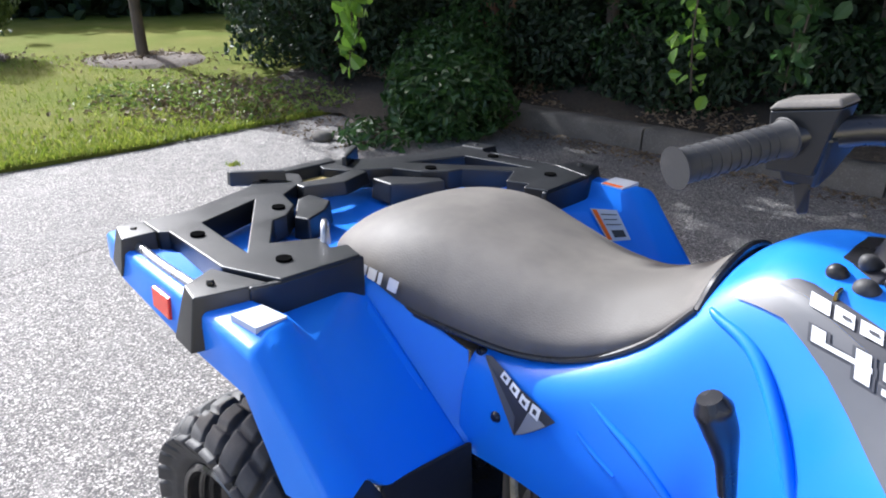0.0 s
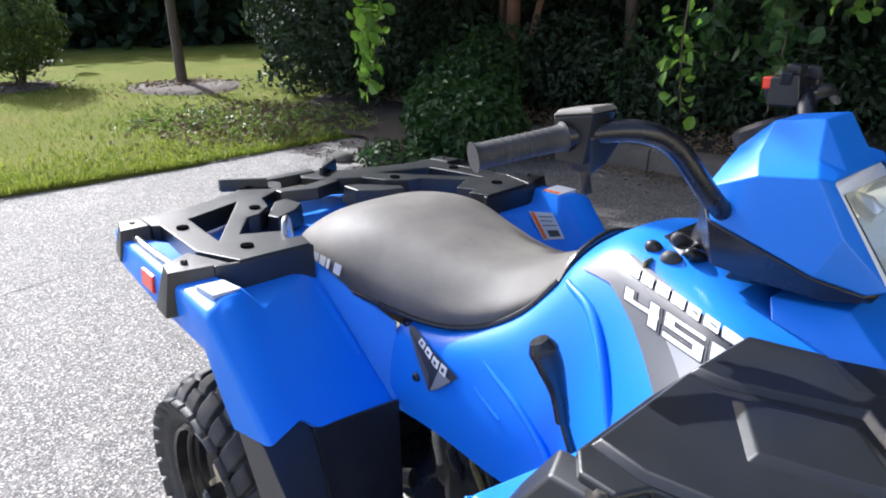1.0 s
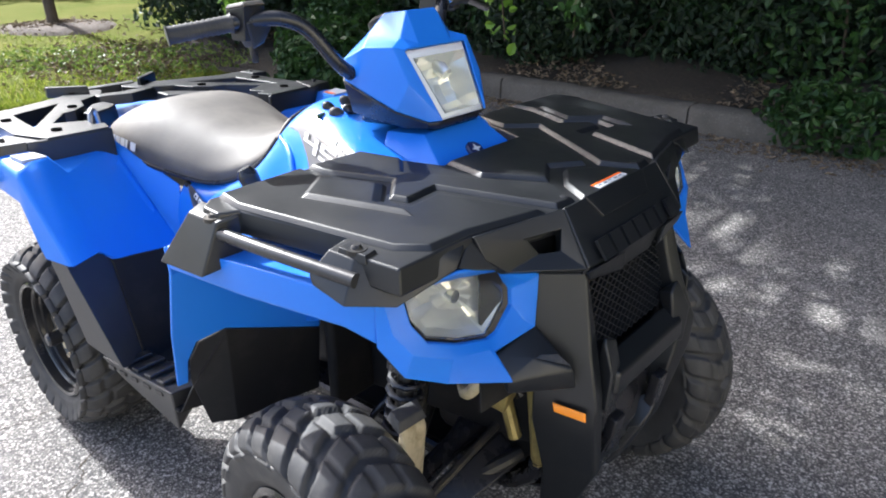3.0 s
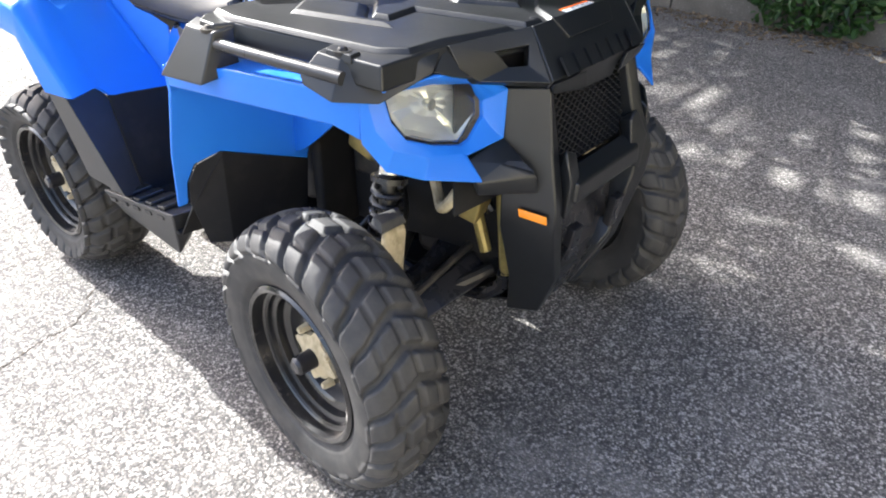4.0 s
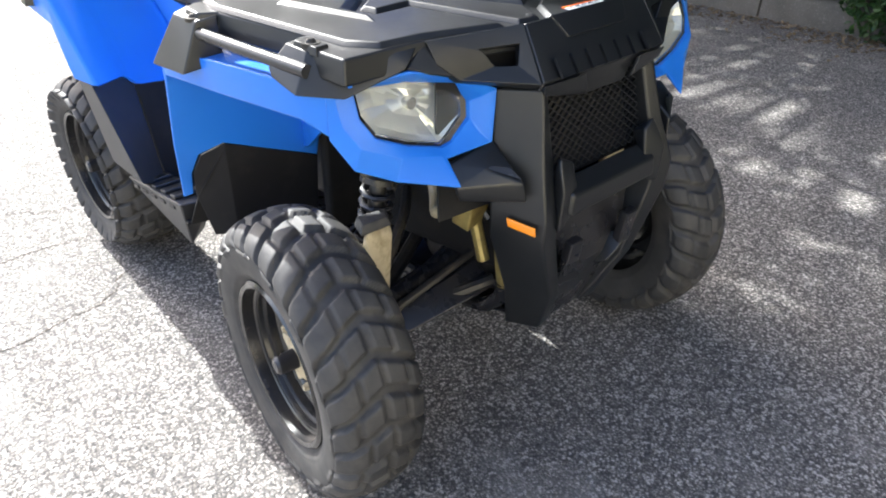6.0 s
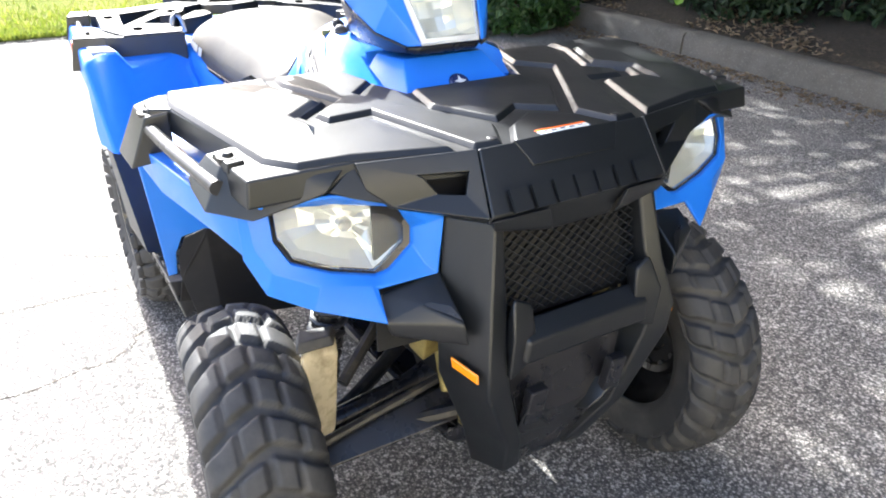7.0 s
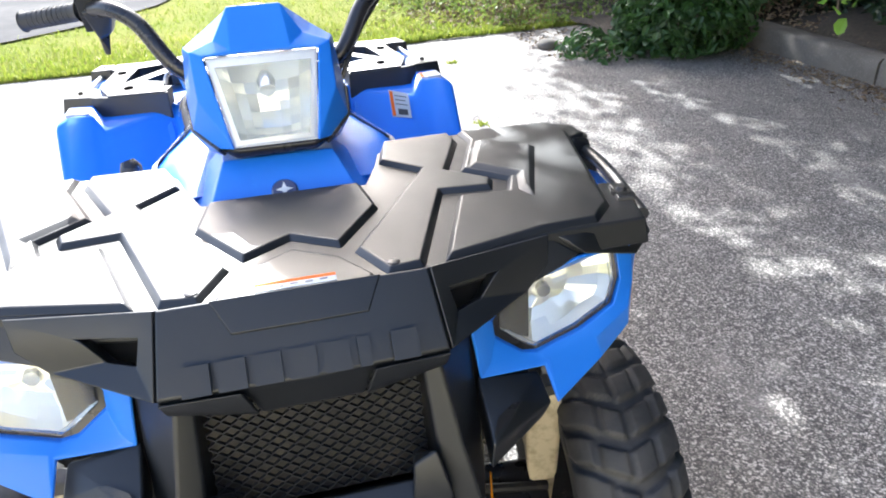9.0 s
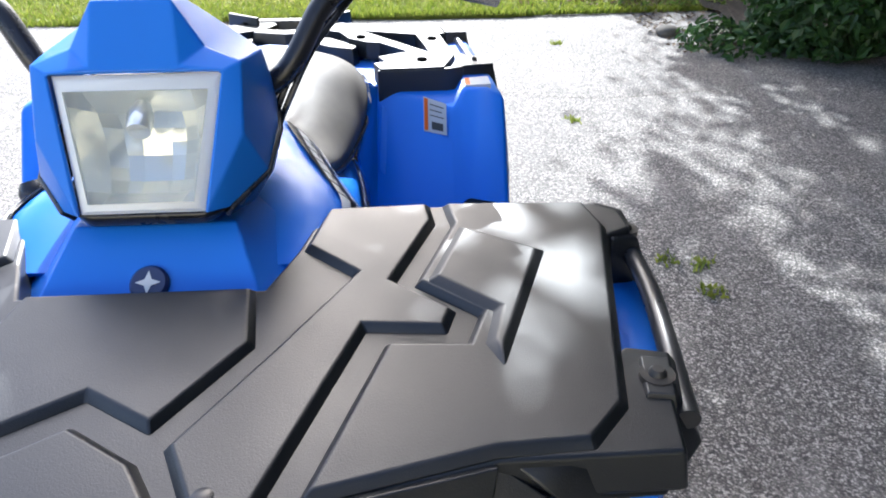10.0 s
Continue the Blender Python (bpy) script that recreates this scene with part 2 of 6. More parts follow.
def block(plan, low, high, inset=0.0):
    """A prism on a plan outline; low and high are heights or functions of x and y; inset slopes its flanks."""
    bm = bmesh.new()
    c = Vector((sum(p[0] for p in plan) / len(plan), sum(p[1] for p in plan) / len(plan)))
    n = len(plan)
    area = sum(plan[i][0] * plan[(i + 1) % n][1] - plan[(i + 1) % n][0] * plan[i][1] for i in range(n))
    turn = 1 if area > 0 else -1
    top = []
    for i in range(n):
        a, b, d = Vector(plan[i - 1][:2]), Vector(plan[i][:2]), Vector(plan[(i + 1) % n][:2])
        e1, e2 = (b - a).normalized(), (d - b).normalized()
        n1, n2 = Vector((-e1.y, e1.x)) * turn, Vector((-e2.y, e2.x)) * turn
        m = (n1 + n2)
        m = m / max(m.length_squared / 2, 0.35)
        top.append(b + m * inset)
    lo = low if callable(low) else (lambda x, y: low)
    hi = high if callable(high) else (lambda x, y: high)
    v0 = [bm.verts.new((p[0], p[1], lo(p[0], p[1]))) for p in plan]
    v1 = [bm.verts.new((p.x, p.y, hi(p.x, p.y))) for p in top]
    bm.faces.new(v0)
    bm.faces.new(v1)
    for i in range(n):
        bm.faces.new((v0[i], v0[(i + 1) % n], v1[(i + 1) % n], v1[i]))
    return bm


def hull(points):
    bm = bmesh.new()
    for p in points:
        bm.verts.new(p)
    bmesh.ops.convex_hull(bm, input=bm.verts)
    bmesh.ops.dissolve_limit(bm, angle_limit=0.02, verts=bm.verts, edges=bm.edges)
    return bm


def box(size, at=(0, 0, 0), turn=(0, 0, 0)):
    bm = bmesh.new()
    bmesh.ops.create_cube(bm, size=1.0, matrix=pose(*at, *turn) @ Matrix.Diagonal((*size, 1)))
    return bm


def join(*bms):
    out = bmesh.new()
    for b in bms:
        me = bpy.data.meshes.new("t")
        b.to_mesh(me)
        b.free()
        out.from_mesh(me)
        bpy.data.meshes.remove(me)
    return out


def smooth_line(points, n):
    """Catmull-Rom through the points, n steps a span."""
    p = np.array(points, float)
    q = np.vstack([2 * p[0] - p[1], p, 2 * p[-1] - p[-2]])
    out = []
    for i in range(1, len(q) - 2):
        for u in np.linspace(0, 1, n, endpoint=False):
            a, b, c, d = q[i - 1], q[i], q[i + 1], q[i + 2]
            out.append(0.5 * (2 * b + (c - a) * u + (2 * a - 5 * b + 4 * c - d) * u * u + (3 * b - a - 3 * c + d) * u ** 3))
    return np.array(out + [p[-1]])


def tube(points, radius, sides=10, steps=6, ends=True):
    """A round bar along a smooth line; radius may be one number or one a point."""
    line = smooth_line(points, steps) if steps > 1 else np.array(points, float)
    rad = np.interp(np.linspace(0, 1, len(line)), np.linspace(0, 1, len(points)), radius) if hasattr(radius, "__len__") else [radius] * len(line)
    bm = bmesh.new()
    rings, side = [], None
    for i, p in enumerate(line):
        d = Vector(line[min(i + 1, len(line) - 1)] - line[max(i - 1, 0)]).normalized()
        if side is None:
            side = d.orthogonal().normalized()
        side = (side - d * side.dot(d)).normalized()
        up = d.cross(side)
        rings.append([bm.verts.new(Vector(p) + (side * math.cos(a) + up * math.sin(a)) * rad[i]) for a in np.linspace(0, 2 * math.pi, sides, endpoint=False)])
    for a, b in zip(rings, rings[1:]):
        for k in range(sides):
            bm.faces.new((a[k], a[(k + 1) % sides], b[(k + 1) % sides], b[k]))
    if ends:
        bm.faces.new(rings[0][::-1])
        bm.faces.new(rings[-1])
    return bm


def turned(profile, sides, axis="Y", caps=True):
    """A solid of revolution: profile of (radius, along) pairs."""
    bm = bmesh.new()
    rings = []
    for r, a in profile:
        ring = []
        for k in range(sides):
            w = 2 * math.pi * k / sides
            c, s = r * math.cos(w), r * math.sin(w)
            ring.append(bm.verts.new((c, a, s) if axis == "Y" else (c, s, a) if axis == "Z" else (a, c, s)))
        rings.append(ring)
    for a, b in zip(rings, rings[1:]):
        for k in range(sides):
            bm.faces.new((a[k], a[(k + 1) % sides], b[(k + 1) % sides], b[k]))
    for ring in (rings[0], rings[-1]) if caps else ():
        if (ring[0].co - ring[sides // 2].co).length > 1e-4:
            bm.faces.new(ring)
    return bm


def loft(sections, steps_u, steps_v, thick=0.0):
    """A smooth skin through rows of points."""
    rows = [smooth_line(s, steps_v) for s in sections]
    grid = np.array([smooth_line([r[k] for r in rows], steps_u) for k in range(len(rows[0]))])
    bm = bmesh.new()
    vs = [[bm.verts.new(p) for p in col] for col in grid]
    for a, b in zip(vs, vs[1:]):
        for i in range(len(a) - 1):
            bm.faces.new((a[i], b[i], b[i + 1], a[i + 1]))
    if thick:
        bmesh.ops.recalc_face_normals(bm, faces=bm.faces)
        bmesh.ops.solidify(bm, geom=bm.faces[:], thickness=thick)
    return bm


def sided(s, points):
    return [(p[0], s * p[1], *p[2:]) for p in points]


def slanted_block(width, height, lean, depth):
    """One letter-sized bar, leaning, in the xy plane with its depth along z."""
    return block([(0, 0), (width, 0), (width + lean, height), (lean, height)], 0.0, depth)


def placed(bm, origin, ex, ey):
    """Moves a bmesh drawn in its own xy plane to an origin with two directions."""
    ex = Vector(ex).normalized()
    ez = ex.cross(Vector(ey)).normalized()
    ey = ez.cross(ex)
    m = Matrix((ex, ey, ez)).transposed().to_4x4()
    m.translation = origin
    bmesh.ops.transform(bm, matrix=m, verts=bm.verts)
    return bm


def leaf_cloud(name, points, normals, size, material, seed, slim=0.55, fold=0.25):
    """Many small folded oval leaves as one mesh, each tilted at random round its normal."""
    rng = np.random.default_rng(seed)
    n = len(points)
    d = rng.normal(size=(n, 3)) * 0.8 + normals
    d /= np.linalg.norm(d, axis=1, keepdims=True)
    a = rng.normal(size=(n, 3))
    a[:, 2] -= 0.5
    a -= d * (a * d).sum(1, keepdims=True)
    a /= np.linalg.norm(a, axis=1, keepdims=True)
    b = np.cross(d, a)
    s = size * rng.uniform(0.55, 1.35, (n, 1))
    base, tip = points - a * s * 0.5, points + a * s * 0.5 - d * s * 0.08
    ring = [base]
    for along, wide in ((-0.28, 0.40), (0.08, 0.48), (0.34, 0.24)):
        ring.append(points + a * s * along + b * s * slim * wide + d * s * fold * wide)
    ring.append(tip)
    for along, wide in ((0.34, 0.24), (0.08, 0.48), (-0.28, 0.40)):
        ring.append(points + a * s * along - b * s * slim * wide + d * s * fold * wide)
    v = np.stack(ring, 1).reshape(-1, 3)
    k = np.arange(n)[:, None] * 8
    f = np.concatenate([k + [0, 1, 2, 3, 4], k + [0, 4, 5, 6, 7]])
    me = bpy.data.meshes.new(name)
    me.from_pydata(v.tolist(), [], f.tolist())
    me.materials.append(material.m)
    return me


def blob_points(n, centre, radii, seed, shell=0.45, lumps=5.0, low=None):
    """Points near the uneven skin of a lumpy ellipsoid."""
    rng = np.random.default_rng(seed)
    d = rng.normal(size=(n, 3))
    d /= np.linalg.norm(d, axis=1, keepdims=True)
    ph = rng.uniform(0, 6.28, 6)
    wob = 1 + 0.16 * np.sin(d[:, 0] * lumps + ph[0]) * np.sin(d[:, 1] * lumps + ph[1]) + 0.13 * np.sin(d[:, 2] * lumps * 1.7 + ph[2]) * np.sin(d[:, 0] * lumps * 2.1 + ph[3])
    r = wob * (1 - shell * rng.random(n) ** 1.8)
    p = np.array(centre) + d * r[:, None] * np.array(radii)
    if low is not None:
        keep = p[:, 2] > low
        p, d = p[keep], d[keep]
    return p, d


# ---- the ground, kerb and lawn ----
LAWN_X, KERB_Y = -4.3, 3.8
bm = bmesh.new()
bmesh.ops.create_grid(bm, x_segments=60, y_segments=60, size=150)
ground = part("ground", bm, asphalt)
tagged(ground, "worn grey asphalt driveway with pale patches and cracks", "driveway", kind="structure")


def lawn_height(x, y):
    far = max(0.0, LAWN_X - x)
    return min(0.02 + 0.06 * far, 0.22 + 0.004 * far) + 0.02 * math.sin(x * 1.3) * math.cos(y * 0.9)


bm = bmesh.new()
rows_l = []
for i in range(70):
    row = []
    for j in range(120):
        u, v = i / 69, j / 119
        y = -34 + 46 * v
        edge = LAWN_X + 0.05 * math.sin(y * 2.3) + 0.03 * math.sin(y * 7.1) - 0.10 * max(0, y - 1.2) - 1.6 * max(0, y - 3.2)
        x = edge - 60 * u ** 2.4
        row.append(bm.verts.new((x, y, -0.02 if i == 0 else lawn_height(x, y))))
    rows_l.append(row)
for a, b in zip(rows_l, rows_l[1:]):
    for j in range(119):
        bm.faces.new((a[j], b[j], b[j + 1], a[j + 1]))
tagged(part("lawn", bm, turf), "sunlit mown lawn, yellowed in patches, edging the driveway", "lawn", kind="structure")

# a second, unseen lawn, added for yellow-green light on the front panels
bm = bmesh.new()
poly_faces(bm, [(4.8 + 0.2 * math.sin(j), -30 + 33 * j / 30, 0.02) for j in range(31)] + [(40, -30 + 33 * j / 30, 0.3) for j in range(31)], [(j, j + 1, 32 + j, 31 + j) for j in range(30)])
tagged(part("lawn", bm, turf), "unseen yellowed lawn added to reflect in the machine's front", "lawn", kind="structure")

# the planted bed behind the kerb, and its bare corner beside the lawn
bm = bmesh.new()
rows_l = []
for i in range(90):
    row = []
    for j in range(24):
        x = -16 + 30 * i / 89
        front = KERB_Y + 0.15 if x > -3.0 else max(2.75 - 0.12 * (x + 4.2), KERB_Y - 0.9 - 0.25 * (x + 3.0) * 0) - 0.1 * math.sin(x * 5) + 0.55 * max(0, -6.5 - x)
        y = front + 14 * (j / 23) ** 2
        z = (0.13 if x > -3.0 else 0.0 if x > -4.1 else 0.05) + (0.012 if j == 0 else 0.05 * math.sin(x * 3.1 + y * 2.0) * (j > 1) + 0.03 + 0.05 * (y - front))
        row.append(bm.verts.new((x, y, z - (0.03 if j == 0 else 0))))
    rows_l.append(row)
for a, b in zip(rows_l, rows_l[1:]):
    for j in range(23):
        bm.faces.new((a[j], b[j], b[j + 1], a[j + 1]))
tagged(part("planting_bed", bm, soil), "shaded dark soil bed with leaf litter behind the kerb", "planting bed", kind="structure")

kerb_x = (-3.05, -1.55, 0.1, 1.75, 3.4, 5.1, 6.8)
for k in range(6):
    a, b = kerb_x[k] + 0.006, kerb_x[k + 1] - 0.006
    bm = bmesh.new()
    n = 14
    prof = [(0, -0.03), (0.006, 0.15), (0.03, 0.172), (0.17, 0.176), (0.185, 0.16), (0.185, -0.03)]
    rng = random.Random(k)
    rings = [[bm.verts.new((a + (b - a) * i / n, KERB_Y + p[0] + 0.004 * math.sin(i * 1.7 + k), p[1] + (rng.uniform(-0.006, 0.004) if 0 < p[1] else 0))) for p in prof] for i in range(n + 1)]
    for p, q in zip(rings, rings[1:]):
        for j in range(len(prof) - 1):
            bm.faces.new((p[j], q[j], q[j + 1], p[j + 1]))
    bm.faces.new(rings[0])
    bm.faces.new(rings[-1][::-1])
    tagged(part("kerb_stone", bm, concrete, smooth=50), "weathered grey concrete kerb length along the planting bed", "kerb", "kerb lengths", "structure")


# ---- the quad bike: x forwards from the rear axle, y to its left ----
WHEELBASE, HUB_Z = 1.283, 0.307
quad = empty("quad_bike", "blue and black four-wheeled quad bike with plastic racks, parked on asphalt", "quad bike")


def deck_z(x, y=0):
    return 0.938 - 0.034 * (x - 1.1)


# front rack: a moulded tray with raised panels, two side rails and their brackets
half = [(1.222, 0.0), (1.222, 0.116), (1.155, 0.142), (1.066, 0.168), (1.06, 0.37), (1.066, 0.50), (1.09, 0.528), (1.135, 0.528),
        (1.15, 0.497), (1.345, 0.452), (1.36, 0.487), (1.462, 0.472), (1.463, 0.326), (1.503, 0.158), (1.507, 0.0)]
outline = half + [(x, -y) for x, y in half[-2:0:-1]]
tray = part("front_rack", block(outline, lambda x, y: deck_z(x) - 0.045, lambda x, y: deck_z(x) - 0.008, 0.006), black, quad,
            "black moulded front rack with raised angular panels", bevel=0.004)


def raised(plan, rise=0.0, foot=0.009, inset=0.008, name="raised_panel"):
    return part(name, block(plan, lambda x, y: deck_z(x) - foot, lambda x, y: deck_z(x) + rise, inset), black, tray, bevel=0.0025)


for s in (1, -1):
    raised(sided(s, [(1.072, 0.176), (1.068, 0.30), (1.113, 0.302), (1.227, 0.252), (1.277, 0.309), (1.311, 0.298), (1.304, 0.224), (1.494, 0.156),
                     (1.50, 0.108), (1.432, 0.075), (1.330, 0.137), (1.213, 0.205), (1.160, 0.152)]))
    raised(sided(s, [(1.068, 0.312), (1.119, 0.316), (1.234, 0.267), (1.287, 0.326), (1.325, 0.312), (1.320, 0.240), (1.492, 0.178), (1.456, 0.325),
                     (1.452, 0.40), (1.412, 0.436), (1.135, 0.494), (1.075, 0.485)]))
    raised(sided(s, [(1.126, 0.325), (1.186, 0.412), (1.372, 0.342), (1.335, 0.326), (1.290, 0.338), (1.236, 0.279)]), 0.006, 0.002, 0.012)
    # brackets that hold the rail
    part("rail_bracket", hull(sided(s, [(1.055, 0.50, 0.925), (1.07, 0.535, 0.92), (1.14, 0.53, 0.918), (1.15, 0.495, 0.925), (1.01, 0.50, 0.86),
                                       (1.005, 0.565, 0.825), (1.13, 0.562, 0.835), (1.15, 0.495, 0.85)])), black, tray, bevel=0.004)
    part("rail_bracket", hull(sided(s, [(1.338, 0.452, 0.923), (1.345, 0.489, 0.921), (1.388, 0.482, 0.917), (1.452, 0.40, 0.916), (1.448, 0.322, 0.9185), (1.328, 0.512, 0.889),
                                       (1.336, 0.515, 0.874), (1.395, 0.512, 0.860), (1.446, 0.464, 0.857), (1.4725, 0.371, 0.887), (1.43, 0.40, 0.862), (1.345, 0.45, 0.872), (1.465, 0.35, 0.905)])), black, tray, bevel=0.003)
    part("bolt_plate", block(sided(s, [(1.352, 0.458), (1.357, 0.487), (1.406, 0.478), (1.402, 0.450)]), 0.912, lambda x, y: 0.9275 - 0.06 * (x - 1.35), 0.003), black, tray, bevel=0.0015)
    part("side_rail", tube(sided(s, [(1.10, 0.527, 0.898), (1.24, 0.515, 0.897), (1.40, 0.492, 0.893)]), 0.0105, 12), rail_black, tray, "dark satin side rail")
    for x, y in ((1.118, 0.522), (1.378, 0.468)):
        b1 = turned([(0.0, 0.005), (0.005, 0.005), (0.0075, 0.002), (0.008, 0.0), (0.015, 0.0), (0.015, -0.006)], 14, "Z")
        bmesh.ops.translate(b1, verts=b1.verts, vec=(x, s * y, 0.9205 if x < 1.2 else 0.926))
        part("bolt", b1, dark_metal, tray)
    # skirt of the wing in front, beside the bracket's seam
    part("wing_skirt", panel(sided(s, [(1.452, 0.318, 0.9165), (1.47, 0.366, 0.887), (1.478, 0.34, 0.877), (1.488, 0.29, 0.862), (1.478, 0.31, 0.888)]),
                             [(0, 1, 2, 3, 4)], 0.008), black, tray, bevel=0.002)
raised([(1.403, 0.0), (1.444, 0.062), (1.50, 0.098), (1.514, 0.09), (1.516, 0.0), (1.514, -0.09), (1.50, -0.098), (1.444, -0.062)])
raised([(1.228, 0.0), (1.228, 0.113), (1.318, 0.127), (1.418, 0.062), (1.378, 0.0), (1.418, -0.062), (1.318, -0.127), (1.228, -0.113)])
label = part("warning_label", block([(1.4935, -0.047), (1.5045, -0.047), (1.5045, 0.047), (1.4935, 0.047)], lambda x, y: deck_z(x) - 0.002, lambda x, y: deck_z(x) + 0.0012), paper, tray, "pale warning label with an orange band")
part("orange_band", block([(1.487, -0.047), (1.493, -0.047), (1.493, 0.047), (1.487, 0.047)], lambda x, y: deck_z(x) - 0.002, lambda x, y: deck_z(x) + 0.0012), orange_ink, tray)
for k in range(5):
    u = -0.04 + 0.017 * k
    part("printed_bar", block([(1.497, u), (1.4985 + 0.0015 * (k % 2), u), (1.4985 + 0.0015 * (k % 2), u + 0.009), (1.497, u + 0.009)], lambda x, y: deck_z(x) + 0.001, lambda x, y: deck_z(x) + 0.002), grey_ink, tray)
for s in (1, -1):
    dimple = turned([(0.0, 0.0015), (0.006, 0.0015), (0.008, 0.0005), (0.008, -0.003)], 14, "Z")
    bmesh.ops.translate(dimple, verts=dimple.verts, vec=(1.482, s * 0.118, deck_z(1.482)))
    part("deck_screw", dimple, smooth_black, tray)

# front cover below the rack, with raised bars in place of the maker's name
cover_pts = [(1.505, 0.156, 0.923), (1.508, 0, 0.925), (1.505, -0.156, 0.923), (1.562, -0.166, 0.842), (1.572, 0, 0.845), (1.562, 0.166, 0.842),
             (1.553, -0.168, 0.826), (1.560, -0.07, 0.822), (1.556, -0.06, 0.795), (1.556, 0.06, 0.795), (1.560, 0.07, 0.822), (1.553, 0.168, 0.826)]
cover = part("front_cover", panel(cover_pts, [(0, 1, 4, 5), (1, 2, 3, 4), (5, 4, 10, 11), (4, 3, 6, 7), (4, 7, 8, 9, 10)], 0.008), black, quad, "black front cover with embossed bars", bevel=0.004)
for s in (1, -1):
    outer = sided(s, [(1.505, 0.158, 0.923), (1.463, 0.325, 0.918), (1.480, 0.318, 0.884), (1.494, 0.285, 0.857), (1.561, 0.169, 0.840)])
    inner = sided(s, [(1.516, 0.178, 0.897), (1.496, 0.246, 0.897), (1.499, 0.240, 0.893), (1.506, 0.220, 0.868), (1.522, 0.186, 0.866)])
    bm = panel(outer + inner, [(0, 1, 6, 5), (1, 2, 7, 6), (2, 3, 8, 7), (3, 4, 9, 8), (4, 0, 5, 9)], 0.02)
    part("cover_side", bm, black, cover, bevel=0.002)
ex, ey = Vector((0, 1, 0)), (Vector((1.5065, 0, 0.924)) - Vector((1.567, 0, 0.8435))).normalized()
for k in range(7):
    y0, w = -0.136 + k * 0.0388, 0.031 if k != 4 else 0.03
    bm = slanted_block(w if k != 5 else 0.014, 0.034, 0.0, 0.0052)
    ins = bmesh.ops.inset_individual(bm, faces=[f for f in bm.faces if f.normal.z > 0.9], thickness=0.0055, depth=-0.0025)
    part("embossed_bar", placed(bm, Vector((1.5688, y0, 0.8485)) - ey * 0.004, ex, ey), black, cover)
part("cover_rib", panel([(1.507, 0.098, 0.9255), (1.511, 0, 0.928), (1.507, -0.098, 0.9255), (1.533, -0.078, 0.893), (1.537, 0, 0.895), (1.533, 0.078, 0.893)], [(0, 1, 4, 5), (1, 2, 3, 4)], 0.006), black, cover, bevel=0.002)
for s in (1, -1):
    part("cover_lip", hull(sided(s, [(1.556, 0.166, 0.832), (1.566, 0.072, 0.834), (1.566, 0.166, 0.838), (1.575, 0.075, 0.842), (1.564, 0.06, 0.80), (1.572, 0.064, 0.812), (1.56, 0.16, 0.818)])), black, cover, bevel=0.002)

# lower front bumper: two columns, a cross bar, a mesh grille, a skid nose
cols = [(0.826, [(1.49, 0.207), (1.552, 0.152), (1.540, 0.132), (1.49, 0.128)]), (0.70, [(1.50, 0.214), (1.583, 0.173), (1.575, 0.140), (1.51, 0.132)]),
        (0.62, [(1.505, 0.219), (1.610, 0.190), (1.600, 0.152), (1.53, 0.14)]), (0.56, [(1.505, 0.217), (1.608, 0.187), (1.598, 0.140), (1.53, 0.13)]),
        (0.42, [(1.50, 0.165), (1.588, 0.128), (1.585, 0.098), (1.52, 0.09)]), (0.295, [(1.475, 0.125), (1.535, 0.09), (1.53, 0.05), (1.48, 0.05)])]
bumper = part("front_bumper", box((0.03, 0.25, 0.05), (1.545, 0, 0.60), (0, -10, 0)), black, quad, "black plastic front bumper with a mesh grille", bevel=0.004)
